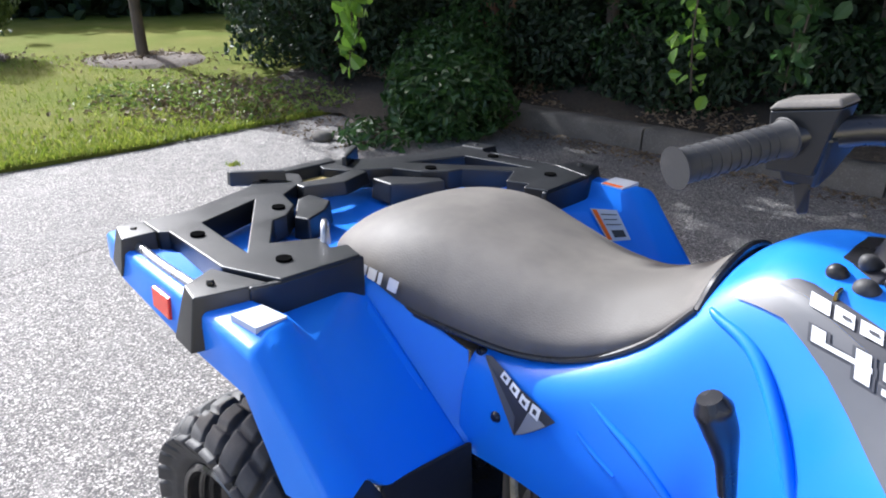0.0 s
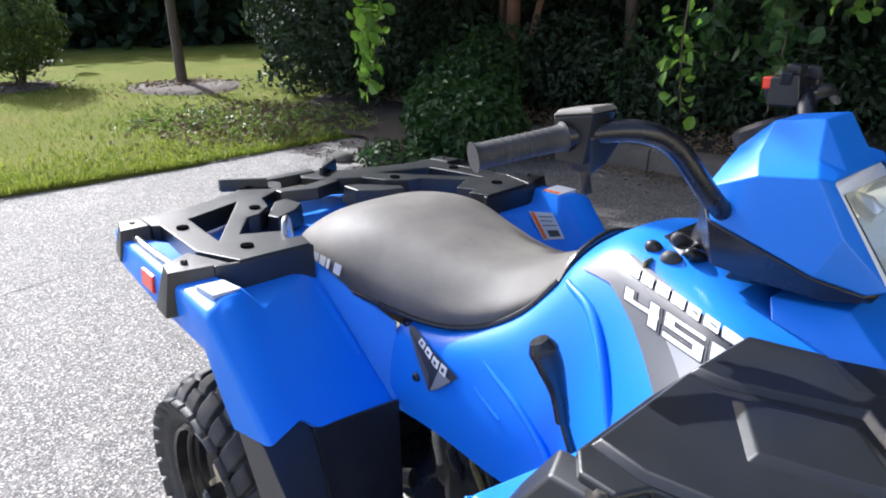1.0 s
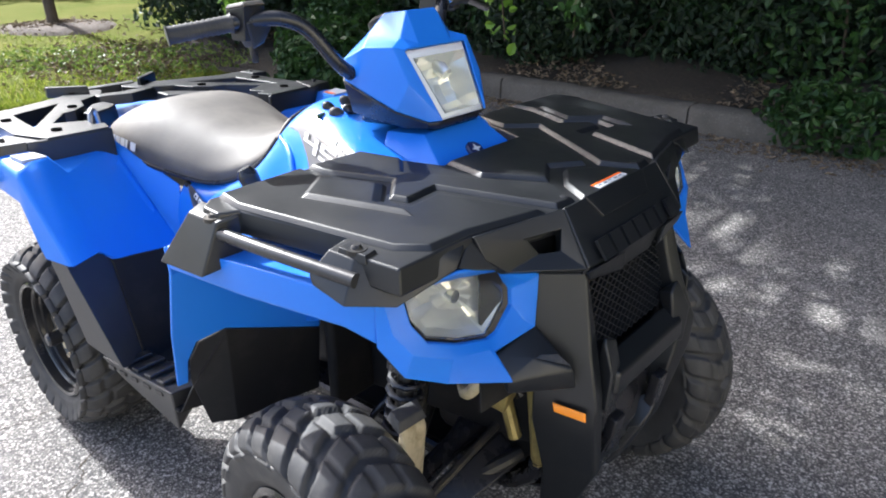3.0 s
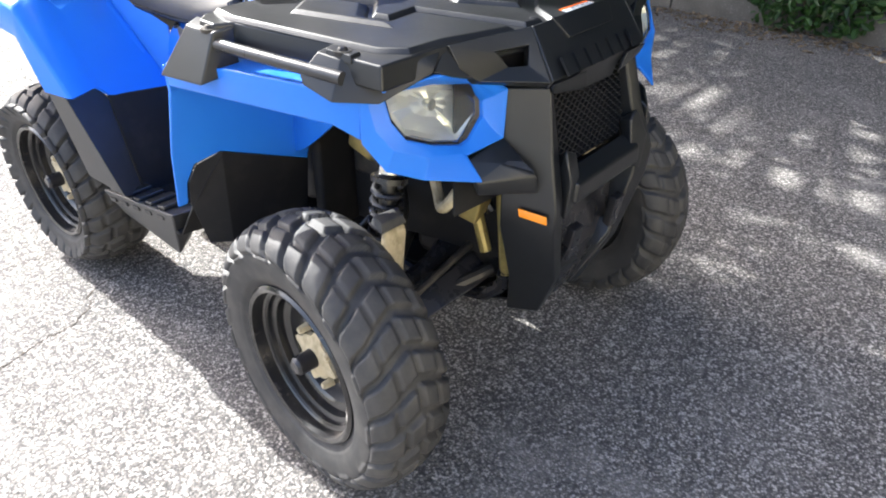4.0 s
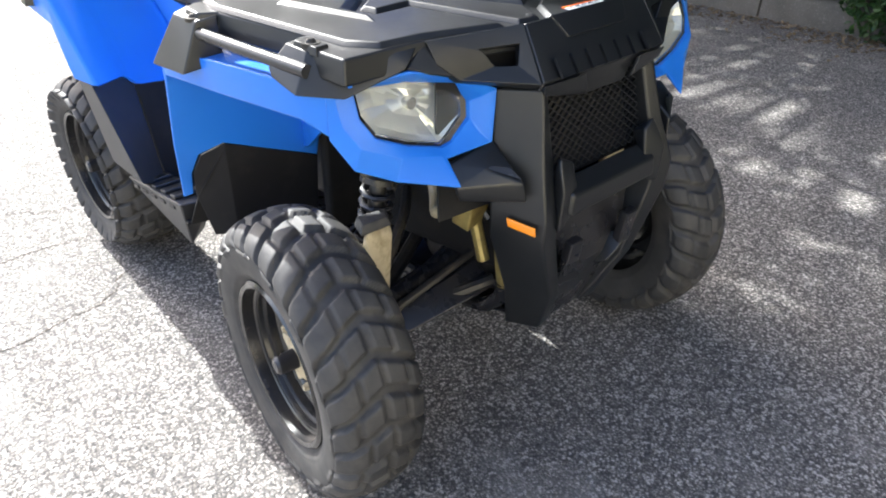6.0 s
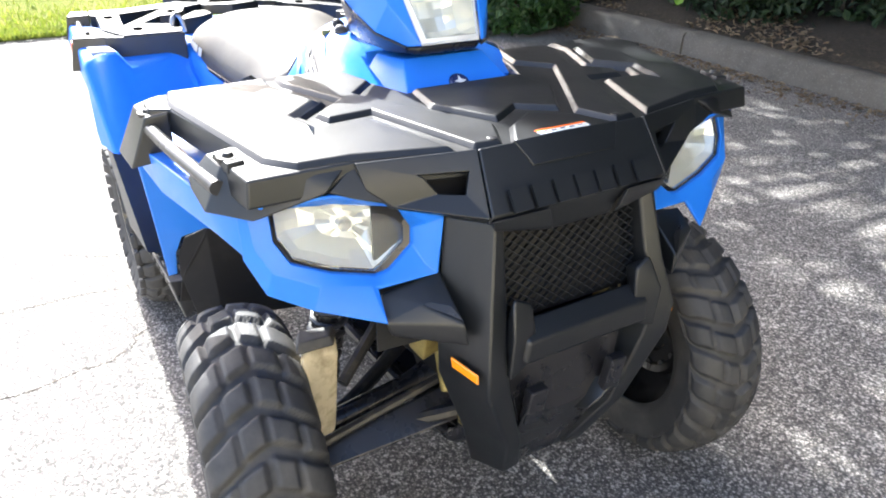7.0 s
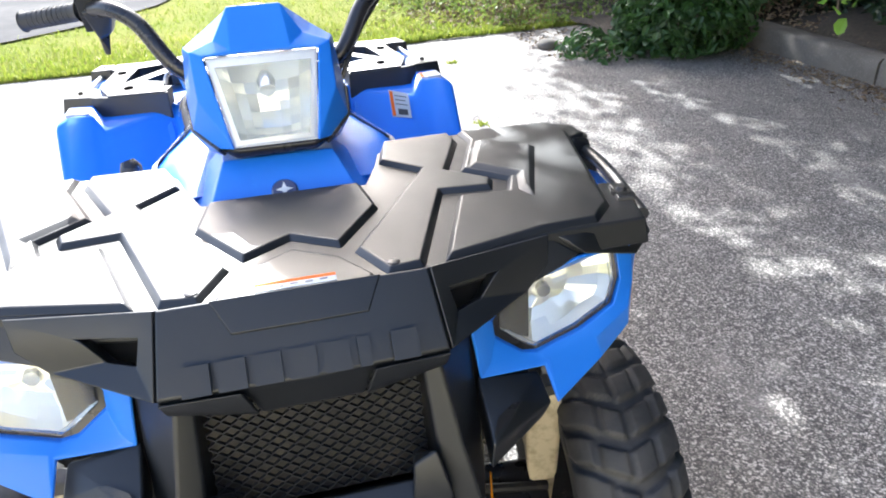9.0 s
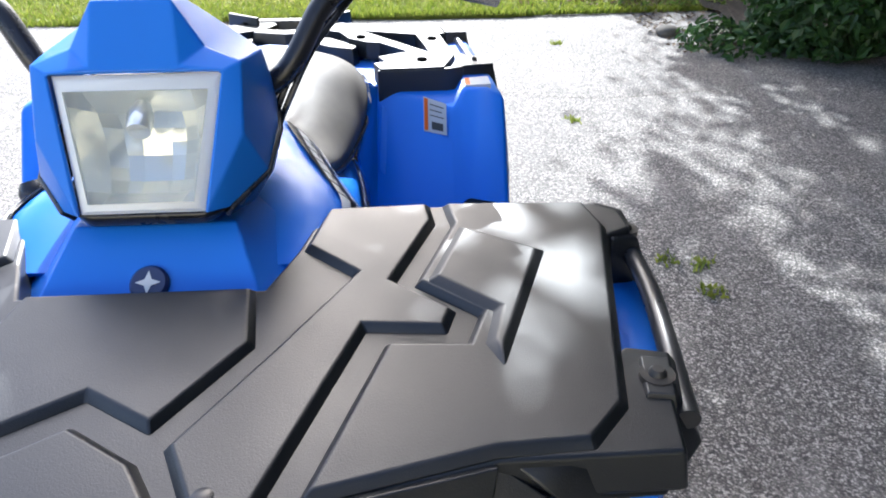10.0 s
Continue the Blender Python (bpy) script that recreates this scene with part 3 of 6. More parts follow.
for s in (1, -1):
    bm = bmesh.new()
    rings = [[bm.verts.new((x, s * y, z)) for x, y in pts] for z, pts in cols]
    for a, b in zip(rings, rings[1:]):
        for k in range(4):
            bm.faces.new((a[k], a[(k + 1) % 4], b[(k + 1) % 4], b[k]))
    bm.faces.new(rings[0])
    bm.faces.new(rings[-1])
    part("bumper_column", bm, black, bumper, bevel=0.005)
    part("bumper_wing", hull(sided(s, [(1.487, 0.306, 0.722), (1.521, 0.313, 0.691), (1.577, 0.213, 0.688), (1.498, 0.213, 0.742), (1.515, 0.302, 0.662), (1.58, 0.208, 0.652), (1.48, 0.22, 0.66), (1.535, 0.262, 0.715)])), black, bumper, bevel=0.004)
    part("side_reflector", hull(sided(s, [(1.543, 0.2150, 0.613), (1.598, 0.2010, 0.608), (1.600, 0.2010, 0.590), (1.547, 0.2150, 0.595), (1.545, 0.2180, 0.611), (1.596, 0.2045, 0.606), (1.598, 0.2045, 0.592), (1.549, 0.2180, 0.597)])),
         amber, bumper, "amber side reflector", bevel=0.0015)
    # dark sheet added so that the vent and flank gap read as shade
    part("back_plate", panel(sided(s, [(1.468, 0.13, 0.915), (1.45, 0.30, 0.905), (1.46, 0.30, 0.60), (1.475, 0.13, 0.60)]), [(0, 1, 2, 3)], 0.004), matte, bumper)
    part("wing_recess", hull(sided(s, [(1.5365, 0.262, 0.7165), (1.553, 0.226, 0.713), (1.572, 0.214, 0.694), (1.538, 0.252, 0.719)])), smooth_black, bumper)
    part("bar_upright", hull(sided(s, [(1.59, 0.105, 0.70), (1.585, 0.138, 0.715), (1.60, 0.10, 0.655), (1.612, 0.15, 0.66), (1.60, 0.105, 0.60), (1.608, 0.15, 0.58), (1.56, 0.11, 0.69), (1.56, 0.145, 0.60)])), black, bumper, bevel=0.005)
    part("tow_slot", box((0.02, 0.035, 0.075), (1.592, s * 0.085, 0.50), (0, 8, 0)), smooth_black, bumper, bevel=0.004)
    part("lower_foot", hull(sided(s, [(1.56, 0.06, 0.475), (1.60, 0.105, 0.50), (1.60, 0.06, 0.455), (1.575, 0.11, 0.43), (1.55, 0.03, 0.41), (1.59, 0.04, 0.43)])), black, bumper, bevel=0.004)
part("cross_bar", hull([(1.575, y, z) for y, z in ((0.135, 0.665), (-0.135, 0.665), (0.135, 0.62), (-0.135, 0.62))] + [(1.612, y, z) for y, z in ((0.12, 0.645), (-0.12, 0.645), (0.125, 0.605), (-0.125, 0.605))]), black, bumper, "black cross bar", bevel=0.006)
part("skid_nose", panel([(1.555, 0.13, 0.60), (1.555, -0.13, 0.60), (1.575, -0.10, 0.45), (1.575, 0.10, 0.45), (1.52, -0.06, 0.29), (1.52, 0.06, 0.29), (1.30, -0.12, 0.25), (1.30, 0.12, 0.25)],
                        [(0, 1, 2, 3), (3, 2, 4, 5), (5, 4, 6, 7)], 0.008), smooth_black, bumper, bevel=0.003)
# expanded mesh grille: wavy horizontal strands that meet in turn
bm = bmesh.new()
rows_g, cols_g = 19, 26
for r in range(rows_g):
    for c in range(cols_g):
        y0, y1 = -0.13 + 0.26 * c / cols_g, -0.13 + 0.26 * (c + 1) / cols_g
        up = ((c + r) % 2) * 2 - 1
        z0, z1 = 0.668 + 0.0076 * r - up * 0.0030, 0.668 + 0.0076 * r + up * 0.0030
        x0, x1 = 1.566 - 0.25 * (z0 - 0.668), 1.566 - 0.25 * (z1 - 0.668)
        w = 0.0011
        poly_faces(bm, [(x0, y0, z0 - w), (x1, y1, z1 - w), (x1, y1, z1 + w), (x0, y0, z0 + w), (x0 - 0.005, y0, z0 + w), (x1 - 0.005, y1, z1 + w), (x0 - 0.005, y0, z0 - w), (x1 - 0.005, y1, z1 - w)],
                   [(0, 1, 2, 3), (3, 2, 5, 4), (0, 1, 7, 6)])
part("grille", bm, black, bumper, "dark wire mesh grille")
part("radiator", box((0.03, 0.27, 0.20), (1.50, 0, 0.73), (0, -14, 0)), dark_metal, bumper)

# front fenders with their headlights
for s in (1, -1):
    ring_out = [(1.418, 0.478, 0.862), (1.446, 0.452, 0.872), (1.472, 0.366, 0.880), (1.486, 0.280, 0.866), (1.500, 0.207, 0.826), (1.505, 0.218, 0.740), (1.497, 0.311, 0.736), (1.537, 0.316, 0.702), (1.482, 0.404, 0.720), (1.450, 0.458, 0.744), (1.416, 0.476, 0.788)]
    ring_mid = [(1.424, 0.464, 0.852), (1.444, 0.436, 0.874), (1.463, 0.358, 0.866), (1.474, 0.276, 0.852), (1.490, 0.228, 0.818), (1.496, 0.234, 0.756), (1.493, 0.296, 0.740), (1.494, 0.318, 0.741), (1.483, 0.392, 0.756), (1.460, 0.450, 0.782), (1.438, 0.464, 0.812)]
    ring_in = [(1.432, 0.438, 0.858), (1.436, 0.414, 0.872), (1.448, 0.340, 0.855), (1.458, 0.262, 0.838), (1.474, 0.244, 0.808), (1.478, 0.246, 0.782), (1.481, 0.284, 0.752), (1.480, 0.306, 0.748), (1.474, 0.372, 0.768), (1.464, 0.424, 0.792), (1.448, 0.440, 0.822)]
    n_r = len(ring_in)
    ring_deep = [(x - 0.022, y + 0.004, z + 0.002) for x, y, z in ring_in]
    hoops = [(k * n_r + i, k * n_r + (i + 1) % n_r, (k + 1) * n_r + (i + 1) % n_r, (k + 1) * n_r + i) for k in range(3) for i in range(n_r)]
    front_f = part("front_fender", panel(sided(s, ring_out + ring_mid + ring_in + ring_deep), hoops, 0.005), blue, quad,
                   "blue plastic front fender with a hexagonal headlight opening", bevel=0.004, smooth=50)
    strip = [(0.962, 0.530, 0.830), (1.17, 0.534, 0.868), (1.36, 0.508, 0.874), (1.422, 0.474, 0.866), (1.414, 0.473, 0.790), (1.375, 0.497, 0.814), (1.19, 0.532, 0.812), (0.972, 0.535, 0.790),
             (1.06, 0.25, 0.872), (1.36, 0.22, 0.876), (1.47, 0.30, 0.87)]
    part("fender_side", panel(sided(s, strip), [(0, 1, 6, 7), (1, 2, 5, 6), (2, 3, 4, 5), (0, 8, 9, 2, 1), (2, 9, 10, 3)], 0.010), blue, front_f, bevel=0.008, smooth=45)
    drop = [(0.962, 0.530, 0.828), (0.975, 0.535, 0.780), (0.895, 0.518, 0.62), (0.853, 0.506, 0.478), (0.868, 0.489, 0.486), (0.876, 0.486, 0.538), (0.893, 0.470, 0.583), (0.935, 0.428, 0.612), (0.962, 0.440, 0.780), (0.955, 0.215, 0.528), (1.045, 0.20, 0.845)]
    part("fender_rear", panel(sided(s, drop), [(0, 1, 8), (1, 2, 7, 8), (2, 3, 4, 5, 6, 7), (8, 7, 9, 10)], 0.008), blue, front_f, bevel=0.003)
    part("arch_liner", panel(sided(s, [(0.938, 0.428, 0.612), (0.957, 0.215, 0.528), (0.935, 0.215, 0.36), (0.905, 0.415, 0.37), (0.868, 0.484, 0.484), (0.885, 0.465, 0.38), (0.874, 0.482, 0.536), (0.892, 0.466, 0.580)]), [(0, 1, 2, 3), (0, 3, 5, 4, 6, 7)], 0.008),
         matte, front_f, "black wheel arch liner", bevel=0.003)
    # headlight: dark bezel, faceted bowl, clear lens
    cen = Vector((1.458, s * 0.338, 0.812))
    out_n = Vector((0.93, s * 0.26, -0.12)).normalized()
    loop = [Vector(p) for p in sided(s, ring_in)]
    bez_o = [p - out_n * 0.006 for p in loop]
    # the lens stops short of the opening at its inner end, where a dark crescent shows
    bez_i = [cen + (p - cen) * (0.95 if abs(p.y) > 0.30 else 0.86) - out_n * 0.009 for p in loop]
    lamp = part("headlight", panel([tuple(p) for p in bez_o + bez_i], [(i, (i + 1) % n_r, n_r + (i + 1) % n_r, n_r + i) for i in range(n_r)], 0.004), smooth_black, quad, "headlight with a clear lens and faceted reflector", bevel=0.001)
    bm = bmesh.new()
    lens_v = [bm.verts.new(p + out_n * 0.003) for p in bez_i]
    mid_v = [bm.verts.new(cen + (p - cen) * 0.90 + out_n * 0.008) for p in bez_i]
    for i in range(n_r):
        bm.faces.new((lens_v[i], lens_v[(i + 1) % n_r], mid_v[(i + 1) % n_r], mid_v[i]))
    bm.faces.new(mid_v)
    bmesh.ops.recalc_face_normals(bm, faces=bm.faces)
    bmesh.ops.solidify(bm, geom=bm.faces[:], thickness=0.002)
    lens = part("lens", bm, glass, lamp, "clear polycarbonate lens", smooth=20)
    lens.visible_shadow = False
    bm = bmesh.new()
    rng = random.Random(7)
    edge = [p.lerp(bez_i[(i + 1) % n_r], f) - out_n * 0.004 for i, p in enumerate(bez_i) for f in (0.0, 0.5)]
    rings = []
    for q in (1.0, 0.88, 0.68, 0.44, 0.2):
        rings.append([bm.verts.new(cen + (p - cen) * q - out_n * ((1 - q ** 2.2) * 0.028 + (rng.random() * 0.009 if q < 1 else 0))) for p in edge])
    for a, b in zip(rings, rings[1:]):
        for k in range(2 * n_r):
            bm.faces.new((a[k], a[(k + 1) % (2 * n_r)], b[(k + 1) % (2 * n_r)], b[k]))
    bm.faces.new(rings[-1])
    part("bowl", bm, reflector, lamp, "faceted chrome reflector", smooth=8)
    bulb = turned([(0.0, 0.0), (0.010, 0.0), (0.012, -0.02), (0.006, -0.03)], 12, "X")
    bmesh.ops.translate(bulb, verts=bulb.verts, vec=cen - out_n * 0.025)
    part("bulb_cap", bulb, chrome, lamp)

# body shell from the seat to the steering head
halves = [
    (0.44, [(0.0, 0.75), (0.12, 0.752), (0.175, 0.742), (0.205, 0.715), (0.222, 0.65), (0.226, 0.572)]),
    (0.56, [(0.0, 0.76), (0.12, 0.762), (0.172, 0.748), (0.200, 0.715), (0.212, 0.645), (0.220, 0.565)]),
    (0.68, [(0.0, 0.85), (0.07, 0.845), (0.125, 0.825), (0.178, 0.775), (0.208, 0.66), (0.215, 0.545)]),
    (0.78, [(0.0, 0.952), (0.07, 0.945), (0.122, 0.915), (0.162, 0.845), (0.205, 0.70), (0.215, 0.54)]),
    (0.86, [(0.0, 0.985), (0.07, 0.982), (0.125, 0.955), (0.165, 0.885), (0.205, 0.73), (0.22, 0.54)]),
    (0.96, [(0.0, 0.972), (0.08, 0.970), (0.148, 0.952), (0.192, 0.895), (0.25, 0.745), (0.25, 0.56)]),
    (1.06, [(0.0, 0.937), (0.09, 0.938), (0.172, 0.944), (0.220, 0.905), (0.285, 0.80), (0.285, 0.62)]),
    (1.16, [(0.0, 0.915), (0.09, 0.912), (0.165, 0.912), (0.225, 0.885), (0.30, 0.80), (0.30, 0.70)]),
]
sections = [[(x, -y, z) for y, z in prof[:0:-1]] + [(x, y, z) for y, z in prof] for x, prof in halves]
shell = part("body_shell", loft(sections, 5, 5, 0.006), blue, quad, "glossy blue plastic body shell below the handlebar", smooth=60)


def skin_point(x, side, v):
    """A point on the shell's flank: v from the ridge (0) to the lower rim (5)."""
    fr = [np.array([(xx, side * y, z) for y, z in prof], float) for xx, prof in halves]
    xs = [h[0] for h in halves]
    cols_s = []
    for k in range(6):
        cols_s.append([np.interp(x, xs, [f[k][c] for f in fr]) for c in range(3)])
    a = smooth_line(cols_s, 12)
    q = np.clip(v, 0, 4.999) * 12
    i = int(q)
    return Vector(a[i]).lerp(Vector(a[i + 1]), q - i)


def decal(name, corners, side, material, parent, lift=0.0035, n=8, label=""):
    """A thin sheet that follows the shell between four (x, v) corners."""
    bm = bmesh.new()
    g = []
    for i in range(n + 1):
        row = []
        for j in range(n + 1):
            u, w = i / n, j / n
            a = [(corners[0][k] * (1 - u) + corners[1][k] * u) * (1 - w) + (corners[3][k] * (1 - u) + corners[2][k] * u) * w for k in (0, 1)]
            p, e = skin_point(a[0], side, a[1]), 0.004
            nrm = (skin_point(a[0] + e, side, a[1]) - p).cross(skin_point(a[0], side, a[1] + 0.03) - p).normalized()
            nrm = nrm if nrm.y * side > 0 or nrm.z > 0.8 else -nrm
            row.append(bm.verts.new(p + nrm * lift))
        g.append(row)
    for a, b in zip(g, g[1:]):
        for j in range(n):
            bm.faces.new((a[j], b[j], b[j + 1], a[j + 1]))
    return part(name, bm, material, parent, label, smooth=60)


for s in (1, -1):
    decal("side_decal", [(0.80, 1.98), (0.838, 1.74), (1.12, 3.5), (1.055, 3.9)], s, grey_ink, shell, 0.005, label="grey graphic decal with white letter bars")
    decal("side_decal", [(0.8385, 1.74), (0.878, 1.70), (1.15, 2.75), (1.121, 3.5)], s, dark_ink, shell, 0.005)
    decal("decal_flash", [(0.985, 2.92), (1.01, 2.86), (1.10, 3.32), (1.07, 3.6)], s, pale_ink, shell, 0.007)
    for k, w in enumerate((1.0, 0.95, 1.0, 1.0, 0.9, 1.0, 1.15, 1.0, 1.0)):
        x0, v0 = 0.881 + k * 0.0285, 1.88 + k * 0.068
        spot = [(x0, v0), (x0 + 0.0235 * w, v0 + 0.056 * w), (x0 + 0.0285 * w, v0 + 0.29), (x0 + 0.005, v0 + 0.235)]
        decal("letter_bar", spot, s, white_ink, shell, 0.008, 2)
        a, b, c, d = [np.array(p) for p in spot]
        if k % 3:
            core = [a * 0.35 + b * 0.25 + c * 0.15 + d * 0.25, a * 0.05 + b * 0.55 + c * 0.3 + d * 0.1, a * 0.05 + b * 0.3 + c * 0.55 + d * 0.1, a * 0.25 + b * 0.1 + c * 0.3 + d * 0.35]
            decal("letter_core", [tuple(p) for p in core], s, dark_ink, shell, 0.0095, 2)
    # the number on the flank, stroke by stroke: across, down, wide, tall in shares of a cell
    strokes = {"4": ((0, 0, 0.24, 0.58), (0, 0.42, 1, 0.17), (0.74, 0, 0.24, 1)),
               "5": ((0, 0, 1, 0.17), (0, 0, 0.24, 0.58), (0, 0.42, 1, 0.17), (0.76, 0.42, 0.24, 0.58), (0, 0.83, 1, 0.17)),
               "0": ((0, 0, 1, 0.17), (0, 0.83, 1, 0.17), (0, 0, 0.24, 1), (0.76, 0, 0.24, 1))}
    for k, digit in enumerate("450"):
        k = k if s < 0 else 2 - k
        x0, v0 = 0.897 + k * 0.077, 2.40 + k * 0.14
        for q, (a, b, w, h) in enumerate(strokes[digit]):
            a = a if s < 0 else 1 - a - w
            for grow, ink_m, lift in ((0.07, dark_ink, 0.0068), (0.0, white_ink, 0.008 + 0.0002 * q)):
                spot = [(x0 + 0.066 * u + 0.008 * v, v0 + 0.12 * u + 0.37 * v) for u, v in ((a - grow, b - grow), (a + w + grow, b - grow), (a + w + grow, b + h + grow), (a - grow, b + h + grow))]
                decal("numeral_stroke" if grow == 0 else "numeral_edge", spot, s, ink_m, shell, lift + 0.00007 * q, 3)
    # drive badge low on the flank
    badge = decal("drive_badge", [(0.465, 2.40), (0.477, 2.36), (0.612, 3.56), (0.546, 4.03)], s, dark_ink, shell, 0.006, 4, "small dark wedge badge with pale marks")
    decal("badge_wedge", [(0.466, 2.46), (0.470, 2.50), (0.545, 3.62), (0.545, 4.0)], s, grey_ink, shell, 0.007, 4)
    decal("badge_tip", [(0.566, 3.42), (0.570, 3.42), (0.598, 3.64), (0.549, 3.99)], s, pale_ink, shell, 0.0078, 4)
    for k in range(4):
        x0, v0 = 0.510 + k * 0.0205, 2.66 + k * 0.185
        decal("badge_bar", [(x0, v0), (x0 + 0.016, v0 + 0.145), (x0 + 0.013, v0 + 0.36), (x0 - 0.003, v0 + 0.215)], s, white_ink, shell, 0.009, 2)
        decal("badge_core", [(x0 + 0.004, v0 + 0.11), (x0 + 0.0105, v0 + 0.17), (x0 + 0.009, v0 + 0.26), (x0 + 0.0025, v0 + 0.2)], s, dark_ink, shell, 0.0105, 2)
    for x, v in ((0.450, 2.3), (0.507, 3.89)):
        bm = turned([(0.0, 0.006), (0.006, 0.005), (0.0095, 0.0), (0.0095, -0.006)], 12, "Y")
        p = skin_point(x, s, v)
        bmesh.ops.transform(bm, matrix=Matrix.Translation(p) @ Matrix.Diagonal((1, s, 1, 1)), verts=bm.verts)
        part("push_rivet", bm, smooth_black, shell)

for s in (1, -1):
    for path, rad in ((((0.772, 2.05), (0.785, 2.3), (0.85, 3.0), (0.915, 3.65), (0.965, 4.4)), [0.002, 0.006, 0.009, 0.009, 0.005]),
                      (((0.655, 3.25), (0.69, 3.53), (0.75, 3.95), (0.81, 4.38), (0.85, 4.75)), [0.001, 0.005, 0.007, 0.007, 0.004]),
                      (((0.645, 3.66), (0.675, 3.88), (0.71, 4.12)), [0.003, 0.004, 0.003])):
        part("panel_crease", tube([tuple(skin_point(x, s, v)) for x, v in path], rad, 8, 6), blue, shell, smooth=60)
# hood in front of the headlight pod
hood = part("hood", panel([(1.06, 0.09, 0.955), (1.06, -0.09, 0.955), (1.15, 0.085, 0.962), (1.15, -0.085, 0.962), (1.225, 0.115, 0.905), (1.225, -0.115, 0.905), (1.10, 0.155, 0.905), (1.10, -0.155, 0.905), (1.225, 0.15, 0.88), (1.225, -0.15, 0.88)],
                          [(0, 1, 3, 2), (2, 3, 5, 4), (0, 2, 4, 6), (1, 7, 5, 3), (6, 4, 8), (7, 9, 5)], 0.006), blue, quad, "blue hood panel between the rack and the headlight pod", bevel=0.006)
hn = Vector((0.057, 0, 0.075)).normalized()
bm = turned([(0.0, 0.003), (0.017, 0.003), (0.020, 0.0), (0.020, -0.004)], 24, "Z")
badge_at = Vector((1.2035, 0, 0.9205)) + hn * 0.0045
bmesh.ops.transform(bm, matrix=Matrix.Translation(badge_at) @ hn.to_track_quat("Z", "Y").to_matrix().to_4x4(), verts=bm.verts)
badge = part("round_badge", bm, navy, hood, "round navy badge with a pale star")
bm = bmesh.new()
star = [(0.013 if k % 2 == 0 else 0.005) * Vector((math.cos(k * math.pi / 4), math.sin(k * math.pi / 4), 0)) + Vector((0, 0, 0.0042)) for k in range(8)]
bm.faces.new([bm.verts.new(p) for p in star])
bmesh.ops.transform(bm, matrix=Matrix.Translation(badge_at) @ hn.to_track_quat("Z", "Y").to_matrix().to_4x4(), verts=bm.verts)
part("star_mark", bm, white_ink, hood)

# headlight pod on the steering head
pod_half = [(1.110, 0.087, 1.113), (1.181, 0.0635, 0.989), (1.098, 0.106, 1.119), (1.163, 0.084, 0.986), (1.107, 0.045, 1.118), (1.073, 0.040, 1.176), (1.083, 0.068, 1.131), (1.035, 0.119, 1.114),
            (1.018, 0.086, 1.134), (1.012, 0.037, 1.167), (0.965, 0.106, 1.084), (0.972, 0.042, 1.128), (0.985, 0.123, 1.048), (1.05, 0.128, 1.030), (1.115, 0.121, 1.006), (1.134, 0.104, 1.055)]
n_p = len(pod_half)
pod_side = [(0, 2, 15), (0, 15, 1), (1, 15, 3), (0, 4, 6, 2), (4, 5, 6), (5, 9, 8, 6), (9, 11, 10, 8), (2, 6, 8, 7), (7, 8, 10), (2, 7, 13, 14, 15), (15, 14, 3), (7, 10, 12, 13)]
pod_faces = pod_side + [tuple(i + n_p for i in f[::-1]) for f in pod_side] + [(4, 4 + n_p, 5 + n_p, 5), (5, 5 + n_p, 9 + n_p, 9), (9, 9 + n_p, 11 + n_p, 11), (0, 0 + n_p, 4 + n_p, 4)]
pod = part("headlight_pod", panel(sided(1, pod_half) + sided(-1, pod_half), pod_faces, 0.005), blue, quad, "blue handlebar headlight pod with a raised crown", bevel=0.009, smooth=40)
rim_o = [(1.102, 0.085, 1.109), (1.102, -0.085, 1.109), (1.172, -0.0625, 0.987), (1.172, 0.0625, 0.987)]
rim_m = [(1.110, 0.079, 1.104), (1.110, -0.079, 1.104), (1.175, -0.0575, 0.992), (1.175, 0.0575, 0.992)]
rim_i = [(1.116, 0.072, 1.096), (1.116, -0.072, 1.096), (1.174, -0.052, 0.999), (1.174, 0.052, 0.999)]
ring = [(i, (i + 1) % 4, 4 + (i + 1) % 4, 4 + i) for i in range(4)]
part("lens_border", panel(rim_o + rim_m + rim_i, ring + [tuple(k + 4 for k in f) for f in ring], 0.002), frosted, pod, "frosted white lens border", smooth=30)
bm = bmesh.new()
poly_faces(bm, rim_i, [(0, 1, 2, 3)])
bmesh.ops.recalc_face_normals(bm, faces=bm.faces)
bmesh.ops.solidify(bm, geom=bm.faces[:], thickness=0.002)
lens = part("lens", bm, glass, pod, "clear headlight lens", smooth=15)
lens.visible_shadow = False
bm = bmesh.new()
rng = random.Random(3)
gridv = []
for i in range(9):
    row = []
    for j in range(9):
        u, w = -1 + 2 * i / 8, -1 + 2 * j / 8
        a, b = Vector(rim_i[1]).lerp(Vector(rim_i[2]), (w + 1) / 2), Vector(rim_i[0]).lerp(Vector(rim_i[3]), (w + 1) / 2)
        inside = (1 - abs(u) ** 4) * (1 - abs(w) ** 4)
        row.append(bm.verts.new(a.lerp(b, (u + 1) / 2) - Vector((0.85, 0, 0.5)) * (0.002 + 0.055 * inside + rng.random() * 0.006 * (inside > 0.01))))
    gridv.append(row)
for a, b in zip(gridv, gridv[1:]):
    for j in range(8):
        bm.faces.new((a[j], b[j], b[j + 1], a[j + 1]))
part("bowl", bm, reflector, pod, "faceted chrome reflector", smooth=8)
bm = turned([(0.0, 0.0), (0.012, 0.0), (0.014, -0.02), (0.008, -0.035)], 12, "X")
bmesh.ops.transform(bm, matrix=pose(1.135, 0, 1.06, 0, 30, 0), verts=bm.verts)
part("bulb_cap", bm, reflector, pod)
